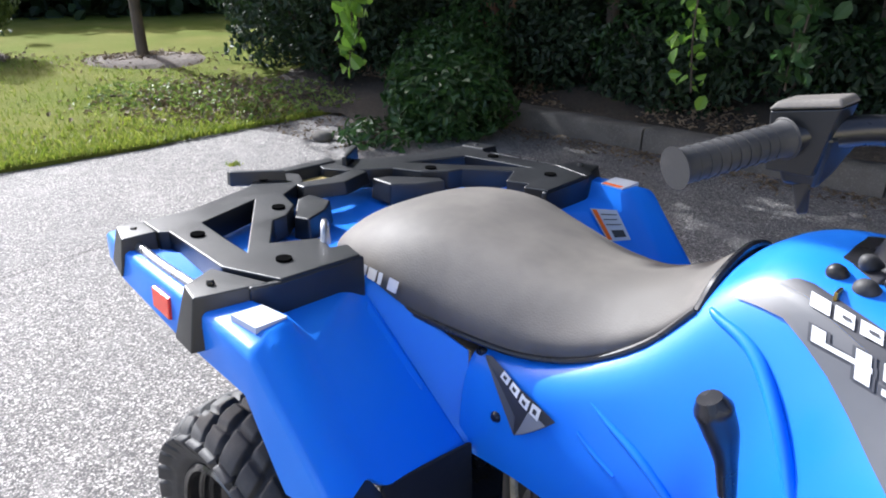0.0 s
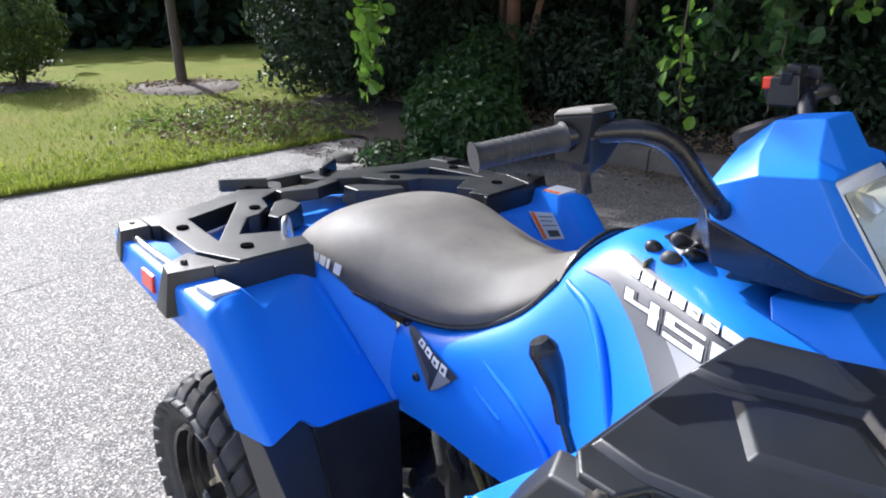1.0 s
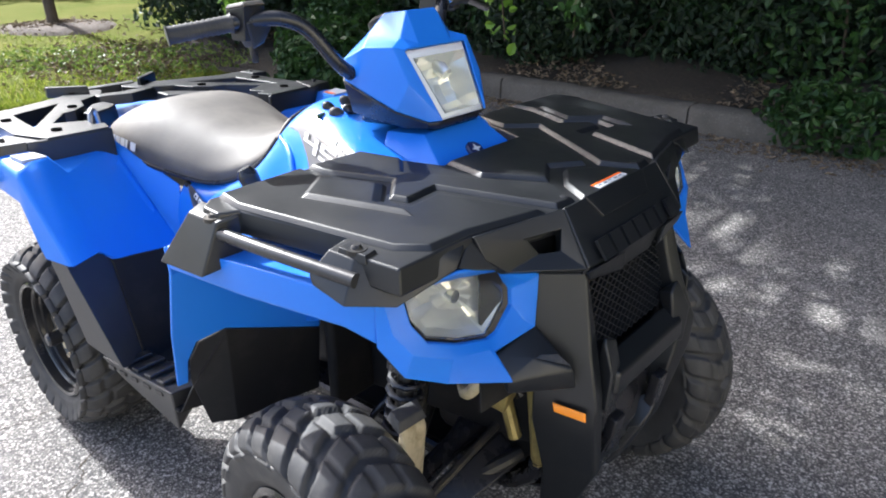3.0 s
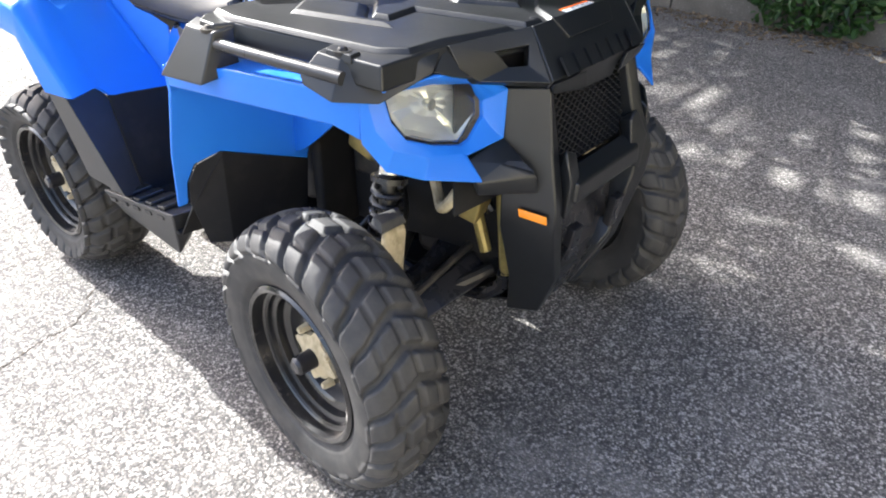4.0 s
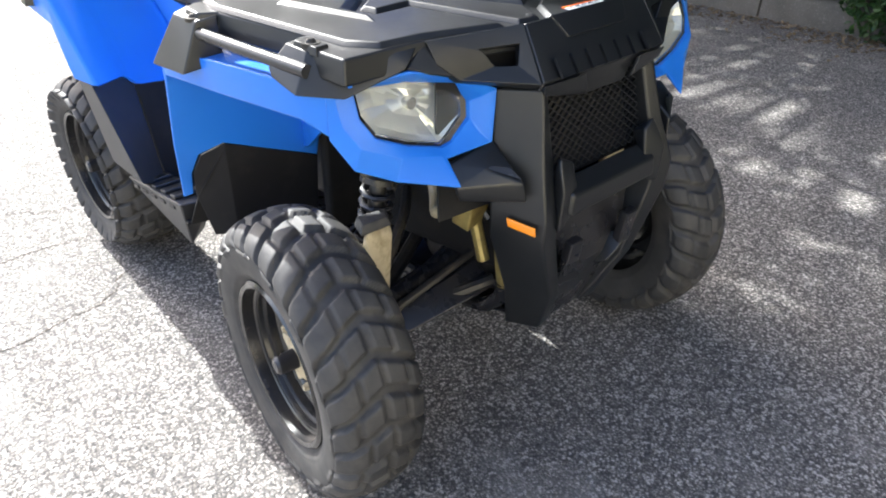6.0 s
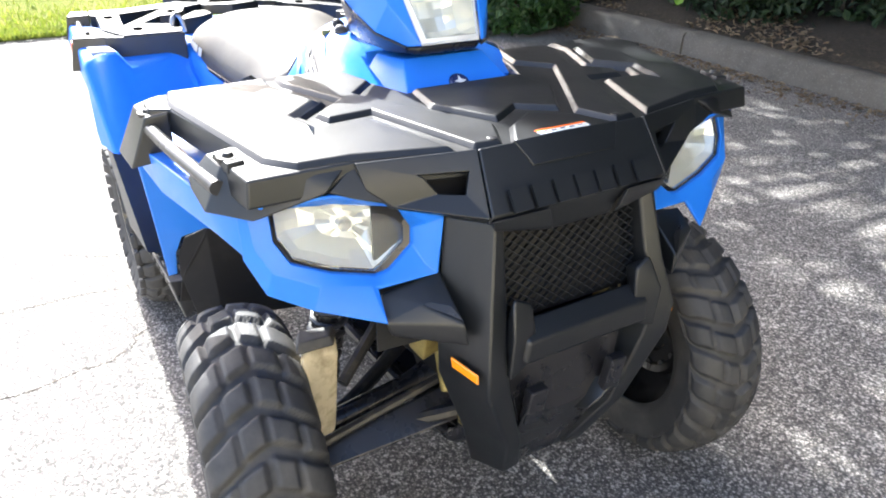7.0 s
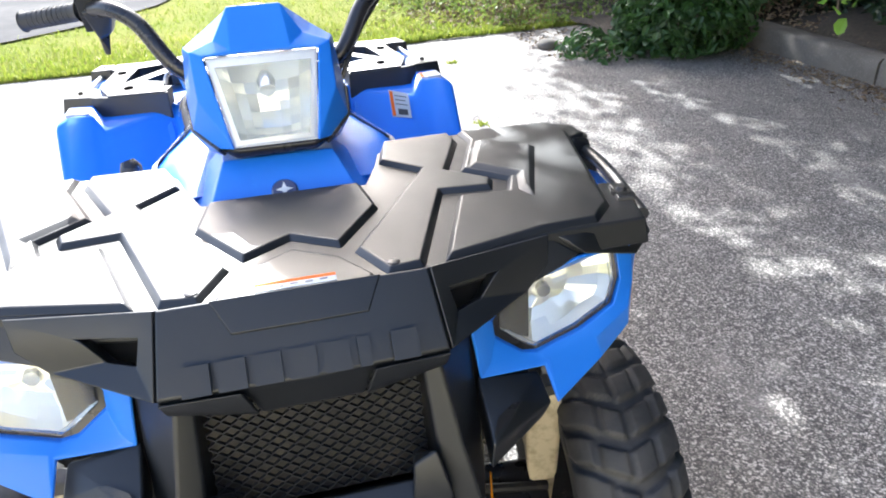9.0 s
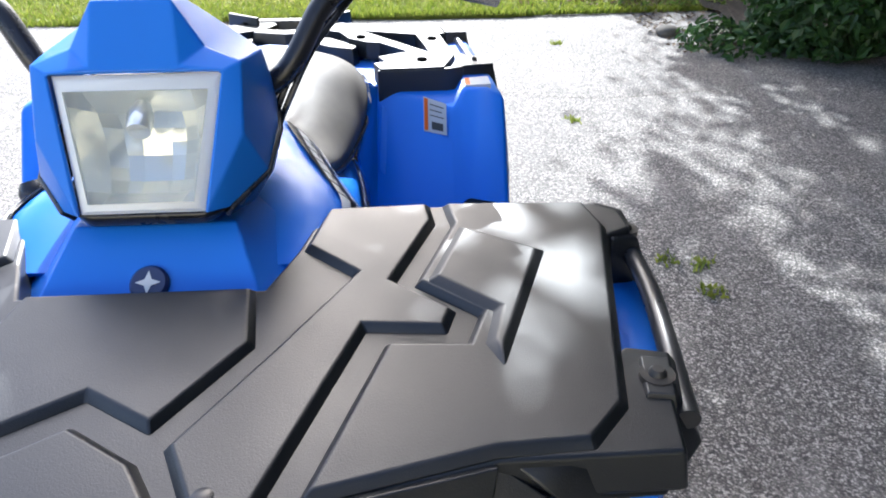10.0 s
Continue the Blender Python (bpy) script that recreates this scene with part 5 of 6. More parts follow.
# foot wells, arch panels and foot boards
for s in (1, -1):
    part("foot_well", panel(sided(s, [(0.475, 0.232, 0.60), (0.86, 0.225, 0.60), (0.86, 0.24, 0.36), (0.50, 0.25, 0.36), (0.472, 0.425, 0.618), (0.545, 0.425, 0.37), (0.80, 0.26, 0.35), (0.80, 0.49, 0.385), (0.56, 0.47, 0.35)]),
                            [(0, 3, 5, 4), (3, 6, 7, 8, 5)], 0.008), matte, quad, "black plastic foot well", bevel=0.004)
    # added panel that keeps sun from leaking out under the bumper
    part("foot_shield", panel(sided(s, [(0.795, 0.24, 0.352), (0.798, 0.485, 0.380), (0.868, 0.480, 0.480), (0.930, 0.430, 0.600), (0.950, 0.20, 0.600), (0.90, 0.20, 0.40)]), [(0, 1, 2, 3, 4, 5)], 0.006), matte, quad, "black panel added to stop sun leaking through the foot well", bevel=0.003)
    part("arch_panel", panel(sided(s, [(0.488, 0.535, 0.642), (0.455, 0.440, 0.640), (0.472, 0.425, 0.61), (0.545, 0.43, 0.37), (0.62, 0.515, 0.425), (0.40, 0.54, 0.648), (0.48, 0.53, 0.44)]),
                             [(0, 1, 2, 3, 4), (0, 4, 6, 5)], 0.008), grey, quad, "dark grey rear wheel arch panel", bevel=0.005)
    board = part("foot_board", hull(sided(s, [(0.50, 0.40, 0.374), (0.80, 0.42, 0.425), (0.805, 0.502, 0.436), (0.465, 0.50, 0.385), (0.745, 0.472, 0.292), (0.47, 0.46, 0.30), (0.55, 0.40, 0.33), (0.72, 0.42, 0.31)])),
                 grey, quad, "dark grey ridged foot board", bevel=0.005)
    for k in range(5):
        x = 0.51 + 0.058 * k
        part("tread_ridge", box((0.03, 0.07, 0.010), (x, s * 0.458, 0.386 + 0.0092 * k + 0.007), (0, -9, 0)), black, board, bevel=0.003)
        part("skirt_slot", box((0.028, 0.006, 0.010), (x + 0.0, s * 0.497, 0.371 + 0.0092 * k), (0, -9, 0)), ink, board)
    bm = turned([(0.0, 0.006), (0.006, 0.005), (0.009, 0.0), (0.009, -0.006)], 12, "Y")
    bmesh.ops.transform(bm, matrix=Matrix.Translation((0.80, s * 0.232, 0.575)) @ Matrix.Diagonal((1, s, 1, 1)), verts=bm.verts)
    part("push_rivet", bm, chrome, quad)

# gear lever on the right flank
lever = part("gear_lever", tube([(0.905, -0.225, 0.62), (0.885, -0.25, 0.715), (0.872, -0.258, 0.77)], 0.007, 10), smooth_black, quad, "black gear lever with a tall plastic knob")
part("knob", join(tube([(0.874, -0.257, 0.755), (0.868, -0.262, 0.80), (0.861, -0.272, 0.84), (0.852, -0.279, 0.868), (0.847, -0.283, 0.882)], [0.0105, 0.0125, 0.019, 0.0215, 0.014], 14, 5)), smooth_black, lever, "tapered black knob")

REAR_AXLE, STEER = 0.082, -5.7  # the front wheels are turned a little to the right


# wheels: a lugged balloon tyre on a stepped black steel rim
def wheel_meshes(width, R):
    """R: the carcass radius at the crown; the lugs stand on it as one skin with the carcass."""
    w = width / 2
    prof = [(0.168, -w * 0.72), (0.172, -w * 0.80), (0.200, -w * 0.96), (0.236, -w * 1.01), (R - 0.042, -w * 0.95), (R - 0.018, -w * 0.78), (R - 0.004, -w * 0.42), (R, 0.0)]
    prof = np.array(prof + [(r, -a) for r, a in prof[-2::-1]])
    line = smooth_line(prof, 7)
    d = np.gradient(line, axis=0)
    nrm = np.stack([d[:, 1], -d[:, 0]], 1)
    nrm /= np.linalg.norm(nrm, axis=1, keepdims=True)
    share = line[:, 1] / w  # across the tread, -1 to 1
    arc = np.where(line[:, 0] > R - 0.075, np.abs(share) + np.maximum(0, (R - 0.03 - line[:, 0]) / w), 9.0)
    n_t, count = 504, 14
    th = np.linspace(0, 2 * math.pi, n_t, endpoint=False)
    A, T = np.meshgrid(arc, th)
    S = np.sign(share)[None, :] + 0 * T

    def bar(pitch_phase, a0, a1, wide, slope):
        """Rows of lugs: slanting bars between two shares of the half width."""
        ph = (T * count / (2 * math.pi) + slope * np.clip(A, 0, 1.25) ** 1.3 + pitch_phase + np.where(S > 0, 0.5, 0.0)) % 1.0
        across = np.abs(ph - 0.5) * 2 * math.pi / count * R
        edge = np.clip((wide / 2 - across) / 0.0032 + 0.5, 0, 1)
        run = np.clip((A - a0) / 0.05 + 0.5, 0, 1) * np.clip((a1 - A) / 0.05 + 0.5, 0, 1)
        return edge * run

    lug = np.maximum.reduce([bar(0.0, -0.1, 0.40, 0.046, 0.42), bar(0.0, 0.46, 1.16, 0.050, 0.42), bar(0.49, 0.60, 1.26, 0.046, 0.42), bar(0.5, 0.10, 0.54, 0.040, 0.35)])
    lug = lug * lug * (3 - 2 * lug) * np.where(A > 1.0, np.clip((1.28 - A) / 0.28, 0, 1), 1.0) * 0.0112
    lug = np.where(A > 2, 0, lug)
    ridge = 0.0016 * (np.abs(line[:, 0] - 0.19) < 0.0028)[None, :]  # a bead line on the sidewall
    off = lug + ridge
    rr, aa = line[None, :, 0] + nrm[None, :, 0] * off, line[None, :, 1] + nrm[None, :, 1] * off
    v = np.stack([rr * np.cos(T), aa, rr * np.sin(T)], 2)
    m = len(line)
    i, j = np.meshgrid(np.arange(n_t), np.arange(m - 1), indexing="ij")
    k = (i + 1) % n_t
    f = np.stack([i * m + j, k * m + j, k * m + j + 1, i * m + j + 1], 2).reshape(-1, 4)
    tyre = bpy.data.meshes.new("tyre")
    tyre.from_pydata(v.reshape(-1, 3).tolist(), [], f.tolist())
    tyre.polygons.foreach_set("use_smooth", [True] * len(tyre.polygons))
    tyre.materials.append(rubber.m)
    o = -w * 0.80
    rim = turned([(0.150, o + 0.02), (0.1745, o + 0.012), (0.1745, o - 0.006), (0.168, o - 0.011), (0.160, o - 0.008), (0.157, o + 0.016), (0.149, o + 0.022), (0.147, o + 0.032), (0.137, o + 0.036), (0.134, o + 0.052),
                  (0.122, o + 0.058), (0.110, o + 0.072), (0.095, o + 0.066), (0.082, o + 0.052), (0.055, o + 0.050), (0.02, o + 0.050), (0.001, o + 0.050)], 56, caps=False)
    back = turned([(0.06, o + 0.06), (0.165, o + 0.06), (0.17, -o - 0.01), (0.176, -o)], 40, caps=False)
    rim = to_mesh(join(rim, back), "wheel", 0, 25)
    rim.materials.append(steel_black.m)
    bm = bmesh.new()
    ring0, ring1, ring2 = [], [], []
    for k in range(48):
        t = 2 * math.pi * k / 48
        r = 0.050 + 0.020 * math.cos(4 * t) ** 2 * (1 if math.cos(4 * t) > 0 else 0.1)
        ring0.append(bm.verts.new((r * math.cos(t), o + 0.048, r * math.sin(t))))
        ring1.append(bm.verts.new((r * 0.97 * math.cos(t), o + 0.037, r * 0.97 * math.sin(t))))
        ring2.append(bm.verts.new((0.024 * math.cos(t), o + 0.031, 0.024 * math.sin(t))))
    for a, b in ((ring0, ring1), (ring1, ring2)):
        for k in range(48):
            bm.faces.new((a[k], a[(k + 1) % 48], b[(k + 1) % 48], b[k]))
    bm.faces.new(ring2)
    hub = to_mesh(bm, "hub", 0, 30)
    hub.materials.append(tan_metal.m)
    cap = to_mesh(turned([(0.0, o - 0.012), (0.014, o - 0.012), (0.0195, o - 0.006), (0.021, o + 0.034)], 20), "centre_cap", 0, 35)
    cap.materials.append(smooth_black.m)
    nut = to_mesh(join(turned([(0.0, o + 0.026), (0.006, o + 0.026), (0.009, o + 0.032), (0.011, o + 0.050)], 6)), "lug_nut", 0, 20)
    nut.materials.append(tan_metal.m)
    slot = to_mesh(turned([(0.0, o + 0.0495), (0.008, o + 0.0495), (0.0085, o + 0.052)], 10), "rim_slot", 0, 20)
    slot.materials.append(ink.m)
    return tyre, rim, hub, cap, nut, slot


for x, width, centre, spin, R, hub_z in ((1.281, 0.177, 0.472, 12, 0.2845, 0.293), (REAR_AXLE, 0.205, 0.4085, 31, 0.2635, 0.272)):
    tyre_m, rim_m, hub_m, cap_m, nut_m, slot_m = wheel_meshes(width, R)
    for s in (1, -1):
        at = pose(x + (0.022 * (s + 1) if x > 0.5 else 0), s * centre - (0.0395 * (s + 1) if x < 0.5 else -0.004 * (s + 1)), hub_z, 0, 0, STEER if x > 0.5 else 0) @ pose(0, 0, 0, 0, spin, 180 if s > 0 else 0)
        wheel = part("wheel", rim_m, steel_black, quad, "black steel wheel with a dusty knobbly tyre")
        wheel.matrix_local = at
        part("tyre", tyre_m, rubber, wheel, "dusty black knobbly tyre")
        part("hub", hub_m, tan_metal, wheel, "dusty cast metal hub")
        part("centre_cap", cap_m, smooth_black, wheel, "black hub cap")
        for k in range(4):
            t = math.pi / 2 * k + 0.785
            n1 = part("lug_nut", nut_m, tan_metal, wheel)
            n1.location = (0.062 * math.cos(t), 0, 0.062 * math.sin(t))
        for k in range(12):
            t = 2 * math.pi * k / 12
            n1 = part("rim_slot", slot_m, ink, wheel)
            n1.location = (0.092 * math.cos(t), 0.013, 0.092 * math.sin(t))

# running gear seen in the front wheel arch
for s in (1, -1):
    top, low = Vector((1.30, s * 0.275, 0.76)), Vector((1.325, s * 0.365, 0.42))
    shock = part("shock", tube([top, top.lerp(low, 0.5), low], 0.016, 12, 2), dark_metal, quad, "coil-over shock absorber with a bright upper sleeve")
    part("sleeve", tube([top.lerp(low, 0.12), top.lerp(low, 0.36)], 0.0245, 16, 1), chrome, shock, "bright steel sleeve", bevel=0.004)
    part("collar", tube([top.lerp(low, 0.26), top.lerp(low, 0.29)], 0.0275, 16, 1), smooth_black, shock)
    turns = [top.lerp(low, 0.40 + 0.4 * k / 60) + Vector((math.cos(k * 0.68), math.sin(k * 0.68), 0)) * 0.029 for k in range(61)]
    part("spring", tube(turns, 0.0062, 8, 1), smooth_black, shock, "black coil spring")
    part("seat_ring", tube([top.lerp(low, 0.37), top.lerp(low, 0.40)], 0.036, 18, 1), smooth_black, shock)
    part("seat_ring", tube([top.lerp(low, 0.80), top.lerp(low, 0.83)], 0.036, 18, 1), smooth_black, shock)
    for dx in (-0.09, 0.10):
        part("control_arm", tube([(1.283 + dx * 1.3, s * 0.10, 0.36), (1.283 + dx * 0.5, s * 0.26, 0.315), (1.283, s * 0.40, 0.285)], 0.016, 10, 5), dark_metal, quad, "dark steel control arm")
    part("arm_guard", hull(sided(s, [(1.36, 0.10, 0.39), (1.42, 0.10, 0.345), (1.33, 0.39, 0.32), (1.37, 0.385, 0.295), (1.36, 0.10, 0.33), (1.34, 0.39, 0.285)])), smooth_black, quad, "black plastic arm guard", bevel=0.006)
    part("steering_knuckle", hull(sided(s, [(1.25, 0.36, 0.40), (1.33, 0.36, 0.41), (1.25, 0.40, 0.22), (1.32, 0.40, 0.22), (1.26, 0.42, 0.38), (1.31, 0.42, 0.38)])), tan_metal, quad, "dusty cast steering knuckle", bevel=0.006)
    part("knuckle_guard", hull(sided(s, [(1.350, 0.325, 0.572), (1.372, 0.398, 0.572), (1.362, 0.340, 0.37), (1.376, 0.388, 0.38), (1.330, 0.330, 0.565), (1.335, 0.385, 0.38), (1.372, 0.33, 0.55), (1.384, 0.385, 0.50)])), tan_metal, quad, "dusty tan metal column beside the front wheel", bevel=0.006)
    part("rubber_collar", hull(sided(s, [(1.345, 0.322, 0.574), (1.378, 0.405, 0.574), (1.335, 0.39, 0.574), (1.382, 0.34, 0.574), (1.350, 0.330, 0.592), (1.372, 0.398, 0.592), (1.34, 0.385, 0.592), (1.376, 0.345, 0.592)])), rubber, quad, bevel=0.003)
    part("axle_shaft", tube([(1.283, s * 0.06, 0.36), (1.283, s * 0.16, 0.345), (1.283, s * 0.40, 0.307)], [0.045, 0.022, 0.025], 14, 4), smooth_black, quad, "black drive shaft with rubber boot")
    part("tie_rod", tube([(1.36, s * 0.06, 0.42), (1.35, s * 0.38, 0.34)], 0.009, 8, 1), dark_metal, quad)
    part("regulator_box", box((0.04, 0.062, 0.1), (1.43, s * 0.185, 0.588), (8, 14, 12)), gold_metal, quad, "yellowish plated box behind the bumper", bevel=0.005)
    part("frame_strut", tube([(1.455, s * 0.14, 0.60), (1.475, s * 0.15, 0.50), (1.478, s * 0.14, 0.40)], 0.014, 10, 4), gold_metal, quad, "yellowish plated frame strut")
    part("frame_strut", tube([(1.40, s * 0.15, 0.53), (1.43, s * 0.15, 0.44)], 0.013, 10, 1), gold_metal, quad)
    part("frame_tube", tube([(1.478, s * 0.14, 0.41), (1.44, s * 0.12, 0.33), (1.30, s * 0.12, 0.28), (0.6, s * 0.13, 0.27)], 0.016, 10, 5), smooth_black, quad, "black frame tube")
    part("hose", tube([(1.40, s * 0.20, 0.60), (1.37, s * 0.22, 0.55), (1.33, s * 0.19, 0.56), (1.28, s * 0.16, 0.62)], 0.012, 10, 6), tan_metal, quad)
    part("inner_bracket", hull(sided(s, [(1.12, 0.19, 0.80), (1.22, 0.19, 0.80), (1.12, 0.24, 0.62), (1.20, 0.245, 0.60), (1.10, 0.15, 0.58), (1.22, 0.16, 0.74), (1.16, 0.25, 0.66)])), gold_metal, quad, "brownish plated bracket in the wheel arch", bevel=0.008)
    part("rear_arm", tube([(0.40, s * 0.14, 0.33), (0.2, s * 0.22, 0.29), (0.082, s * 0.32, 0.275)], 0.022, 10, 5), dark_metal, quad)
    shock_r = part("rear_shock", tube([(0.14, s * 0.2, 0.70), (0.11, s * 0.24, 0.34)], 0.035, 14, 1), smooth_black, quad)
part("engine", join(box((0.42, 0.26, 0.26), (0.66, 0, 0.47)), box((0.20, 0.34, 0.16), (0.62, 0, 0.42)), box((0.16, 0.2, 0.2), (0.74, 0, 0.66))), dark_metal, quad, "oily dark engine block", bevel=0.03)
for k in range(6):
    part("engine_fin", box((0.16, 0.30, 0.008), (0.57, 0, 0.52 + 0.018 * k)), tan_metal, quad, bevel=0.002)
for s in (1, -1):
    part("clutch_cover", turned([(0.0, 0.0), (0.05, 0.0), (0.075, -0.012), (0.085, -0.04)], 24), dark_metal, quad).matrix_local = pose(0.60, s * 0.185, 0.46, 0, 0, 0 if s > 0 else 180)
    for k in range(5):
        part("engine_hose", tube(sided(s, [(0.50 + 0.05 * k, 0.16, 0.60), (0.53 + 0.05 * k, 0.19 + 0.006 * (k % 2), 0.53), (0.52 + 0.06 * k, 0.17, 0.45)]), 0.007 + 0.003 * (k % 2), 8, 5), (tan_metal, smooth_black, gold_metal, dark_metal, smooth_black)[k], quad)
part("gear_case", hull([(x, y, z) for x in (1.18, 1.40) for y in (-0.09, 0.09) for z in (0.31, 0.45)] + [(1.45, 0, 0.37), (1.14, 0, 0.37)]), dark_metal, quad, "dark front gear case", bevel=0.02)
part("rear_gear_case", box((0.24, 0.24, 0.2), (0.08, 0, 0.31)), dark_metal, quad, bevel=0.03)
part("front_frame", box((0.40, 0.20, 0.10), (1.26, 0, 0.62)), dark_metal, quad, bevel=0.01)
# added matt box that blocks sun passing through the body
part("front_bulkhead", box((0.03, 0.46, 0.50), (1.0, 0, 0.60)), matte, quad, bevel=0.01)
part("gear_bracket", box((0.12, 0.30, 0.20), (1.10, 0, 0.60)), dark_metal, quad, bevel=0.01)
part("rear_carrier", box((0.5, 0.3, 0.04), (0.25, 0, 0.72)), dark_metal, quad, bevel=0.01)
for s in (1, -1):
    # black filler, added where the arch is only dark with shade
    part("inner_panel", panel(sided(s, [(1.02, 0.135, 0.86), (1.47, 0.12, 0.86), (1.49, 0.115, 0.60), (1.44, 0.10, 0.40), (1.02, 0.12, 0.36)]), [(0, 1, 2, 3, 4)], 0.006), matte, quad, "black filler panel added to keep the wheel arch dark inside", bevel=0.003)
    part("wiring_loom", tube(sided(s, [(1.05, 0.16, 0.74), (1.16, 0.185, 0.66), (1.24, 0.17, 0.58), (1.36, 0.165, 0.62), (1.44, 0.15, 0.54)]), 0.011, 10, 6), smooth_black, quad)
    part("brake_hose", tube(sided(s, [(1.20, 0.16, 0.68), (1.25, 0.23, 0.56), (1.22, 0.33, 0.47), (1.26, 0.38, 0.36)]), 0.006, 8, 6), smooth_black, quad)
    part("steering_link", tube(sided(s, [(1.18, 0.14, 0.50), (1.24, 0.20, 0.48), (1.30, 0.30, 0.42)]), 0.012, 8, 4), dark_metal, quad)
part("belly_plate", box((1.1, 0.26, 0.012), (0.72, 0, 0.265)), smooth_black, quad)

# skew and narrow the machine towards its tail to fit the camera's view
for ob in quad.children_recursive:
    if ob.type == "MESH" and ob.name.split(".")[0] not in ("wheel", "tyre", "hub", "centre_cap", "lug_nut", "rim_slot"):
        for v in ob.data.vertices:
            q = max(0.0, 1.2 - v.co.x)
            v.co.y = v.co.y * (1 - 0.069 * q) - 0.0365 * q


# ---- planting ----
def shrub(name, label, category, centre, radii, count, size, material, seed, low=0.02, stems=5, group="", stem_mat=None, shell=0.5):
    ob = empty(name, label, category, group, (centre[0], centre[1], low))
    rng = random.Random(seed)
    parts_b = []
    for k in range(stems):
        a = rng.uniform(0, 6.28)
        tip = (radii[0] * 0.6 * math.cos(a), radii[1] * 0.6 * math.sin(a), centre[2] - low + radii[2] * rng.uniform(0.1, 0.6))
        parts_b.append(tube([(0.03 * math.cos(a), 0.03 * math.sin(a), -0.03), (tip[0] * 0.4, tip[1] * 0.4, tip[2] * 0.55), tip], [0.022, 0.015, 0.006], 6, 4))
    part("stem", join(*parts_b), stem_mat or bark, ob)
    p, d = blob_points(count, (0, 0, centre[2] - low), radii, seed, shell, low=0.0)
    d = d.copy()
    d[:, 2] += 0.35
    part("crown", leaf_cloud("crown", p, d, size, material, seed), material, ob)
    return ob


# low dark undergrowth behind the kerb, then the taller wood behind it
rng = random.Random(11)
spots = []
for k in range(26):
    x = -7.4 + 0.55 * k + rng.uniform(-0.2, 0.2)
    spots.append((x, (5.3 if x > -1.4 else 4.75) + rng.uniform(-0.12, 0.5), rng.uniform(0.5, 0.85), rng.uniform(0.55, 0.95)))
for k, (x, y, r, h) in enumerate(spots):
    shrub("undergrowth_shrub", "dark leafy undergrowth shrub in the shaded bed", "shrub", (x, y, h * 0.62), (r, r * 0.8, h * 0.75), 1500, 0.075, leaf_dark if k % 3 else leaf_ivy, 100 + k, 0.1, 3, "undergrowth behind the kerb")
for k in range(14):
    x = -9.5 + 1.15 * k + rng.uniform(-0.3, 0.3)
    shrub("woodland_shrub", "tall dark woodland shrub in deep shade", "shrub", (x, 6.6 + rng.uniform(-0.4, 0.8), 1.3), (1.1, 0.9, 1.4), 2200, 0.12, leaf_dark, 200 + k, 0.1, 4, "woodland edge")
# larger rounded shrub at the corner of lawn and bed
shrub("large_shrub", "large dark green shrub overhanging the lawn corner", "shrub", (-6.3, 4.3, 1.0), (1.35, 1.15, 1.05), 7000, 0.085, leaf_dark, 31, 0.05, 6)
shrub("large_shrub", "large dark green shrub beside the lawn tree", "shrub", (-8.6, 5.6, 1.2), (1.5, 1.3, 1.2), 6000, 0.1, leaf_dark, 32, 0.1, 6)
# ivy that spills over the kerb
shrub("ivy_mound", "dark green ivy mound spilling over the kerb end", "ivy", (-3.05, 3.25, 0.24), (0.5, 0.52, 0.36), 2900, 0.075, leaf_ivy, 41, 0.0, 4)
shrub("ivy_mound", "ivy mound spilling over the kerb", "ivy", (-3.9, 4.1, 0.36), (0.62, 0.5, 0.44), 2400, 0.07, leaf_ivy, 42, 0.0, 4)
shrub("ivy_mound", "ivy spilling over the concrete kerb", "ivy", (1.02, 3.85, 0.22), (0.42, 0.22, 0.24), 1500, 0.06, leaf_ivy, 43, 0.0, 3)
shrub("ivy_runner", "low ivy runners creeping over the asphalt", "ivy", (-3.2, 2.62, 0.04), (0.42, 0.36, 0.13), 420, 0.07, leaf_ivy, 44, 0.0, 3)
# weedy strip between lawn and bed
shrub("weed_patch", "low leafy weeds at the lawn edge", "weeds", (-5.1, 2.75, 0.06), (0.9, 0.9, 0.16), 1500, 0.05, weed_blade, 51, 0.04, 3)
shrub("weed_patch", "low leafy weeds at the lawn edge", "weeds", (-6.0, 1.9, 0.10), (0.8, 0.7, 0.13), 1000, 0.05, weed_blade, 52, 0.08, 3)
# clipped round bush on the lawn
shrub("clipped_bush", "rounded clipped bush on a short stem on the lawn", "bush", (-9.3, 1.15, 1.0), (0.62, 0.62, 0.62), 5200, 0.07, leaf_box, 61, lawn_height(-9.3, 1.0), 5, shell=0.35)


def mulch_ring(x, y, r, seed):
    bm = bmesh.new()
    rng = random.Random(seed)
    z = lawn_height(x, y)
    c = bm.verts.new((x, y, z + 0.055))
    rings = []
    for q, dz in ((0.35, 0.05), (0.7, 0.035), (0.95, 0.012), (1.05, -0.04)):
        rings.append([bm.verts.new((x + r * q * math.cos(a) * (1 + 0.06 * math.sin(3 * a + seed)), y + r * q * math.sin(a), z + dz + rng.uniform(-0.01, 0.01))) for a in np.linspace(0, 2 * math.pi, 28, endpoint=False)])
    for k in range(28):
        bm.faces.new((c, rings[0][k], rings[0][(k + 1) % 28]))
    for a, b in zip(rings, rings[1:]):
        for k in range(28):
            bm.faces.new((a[k], b[k], b[(k + 1) % 28], a[(k + 1) % 28]))
    ob = part("mulch_ring", bm, mulch)
    tagged(ob, "low mound of brown mulch round a tree on the lawn", "mulch", kind="structure")
    return ob


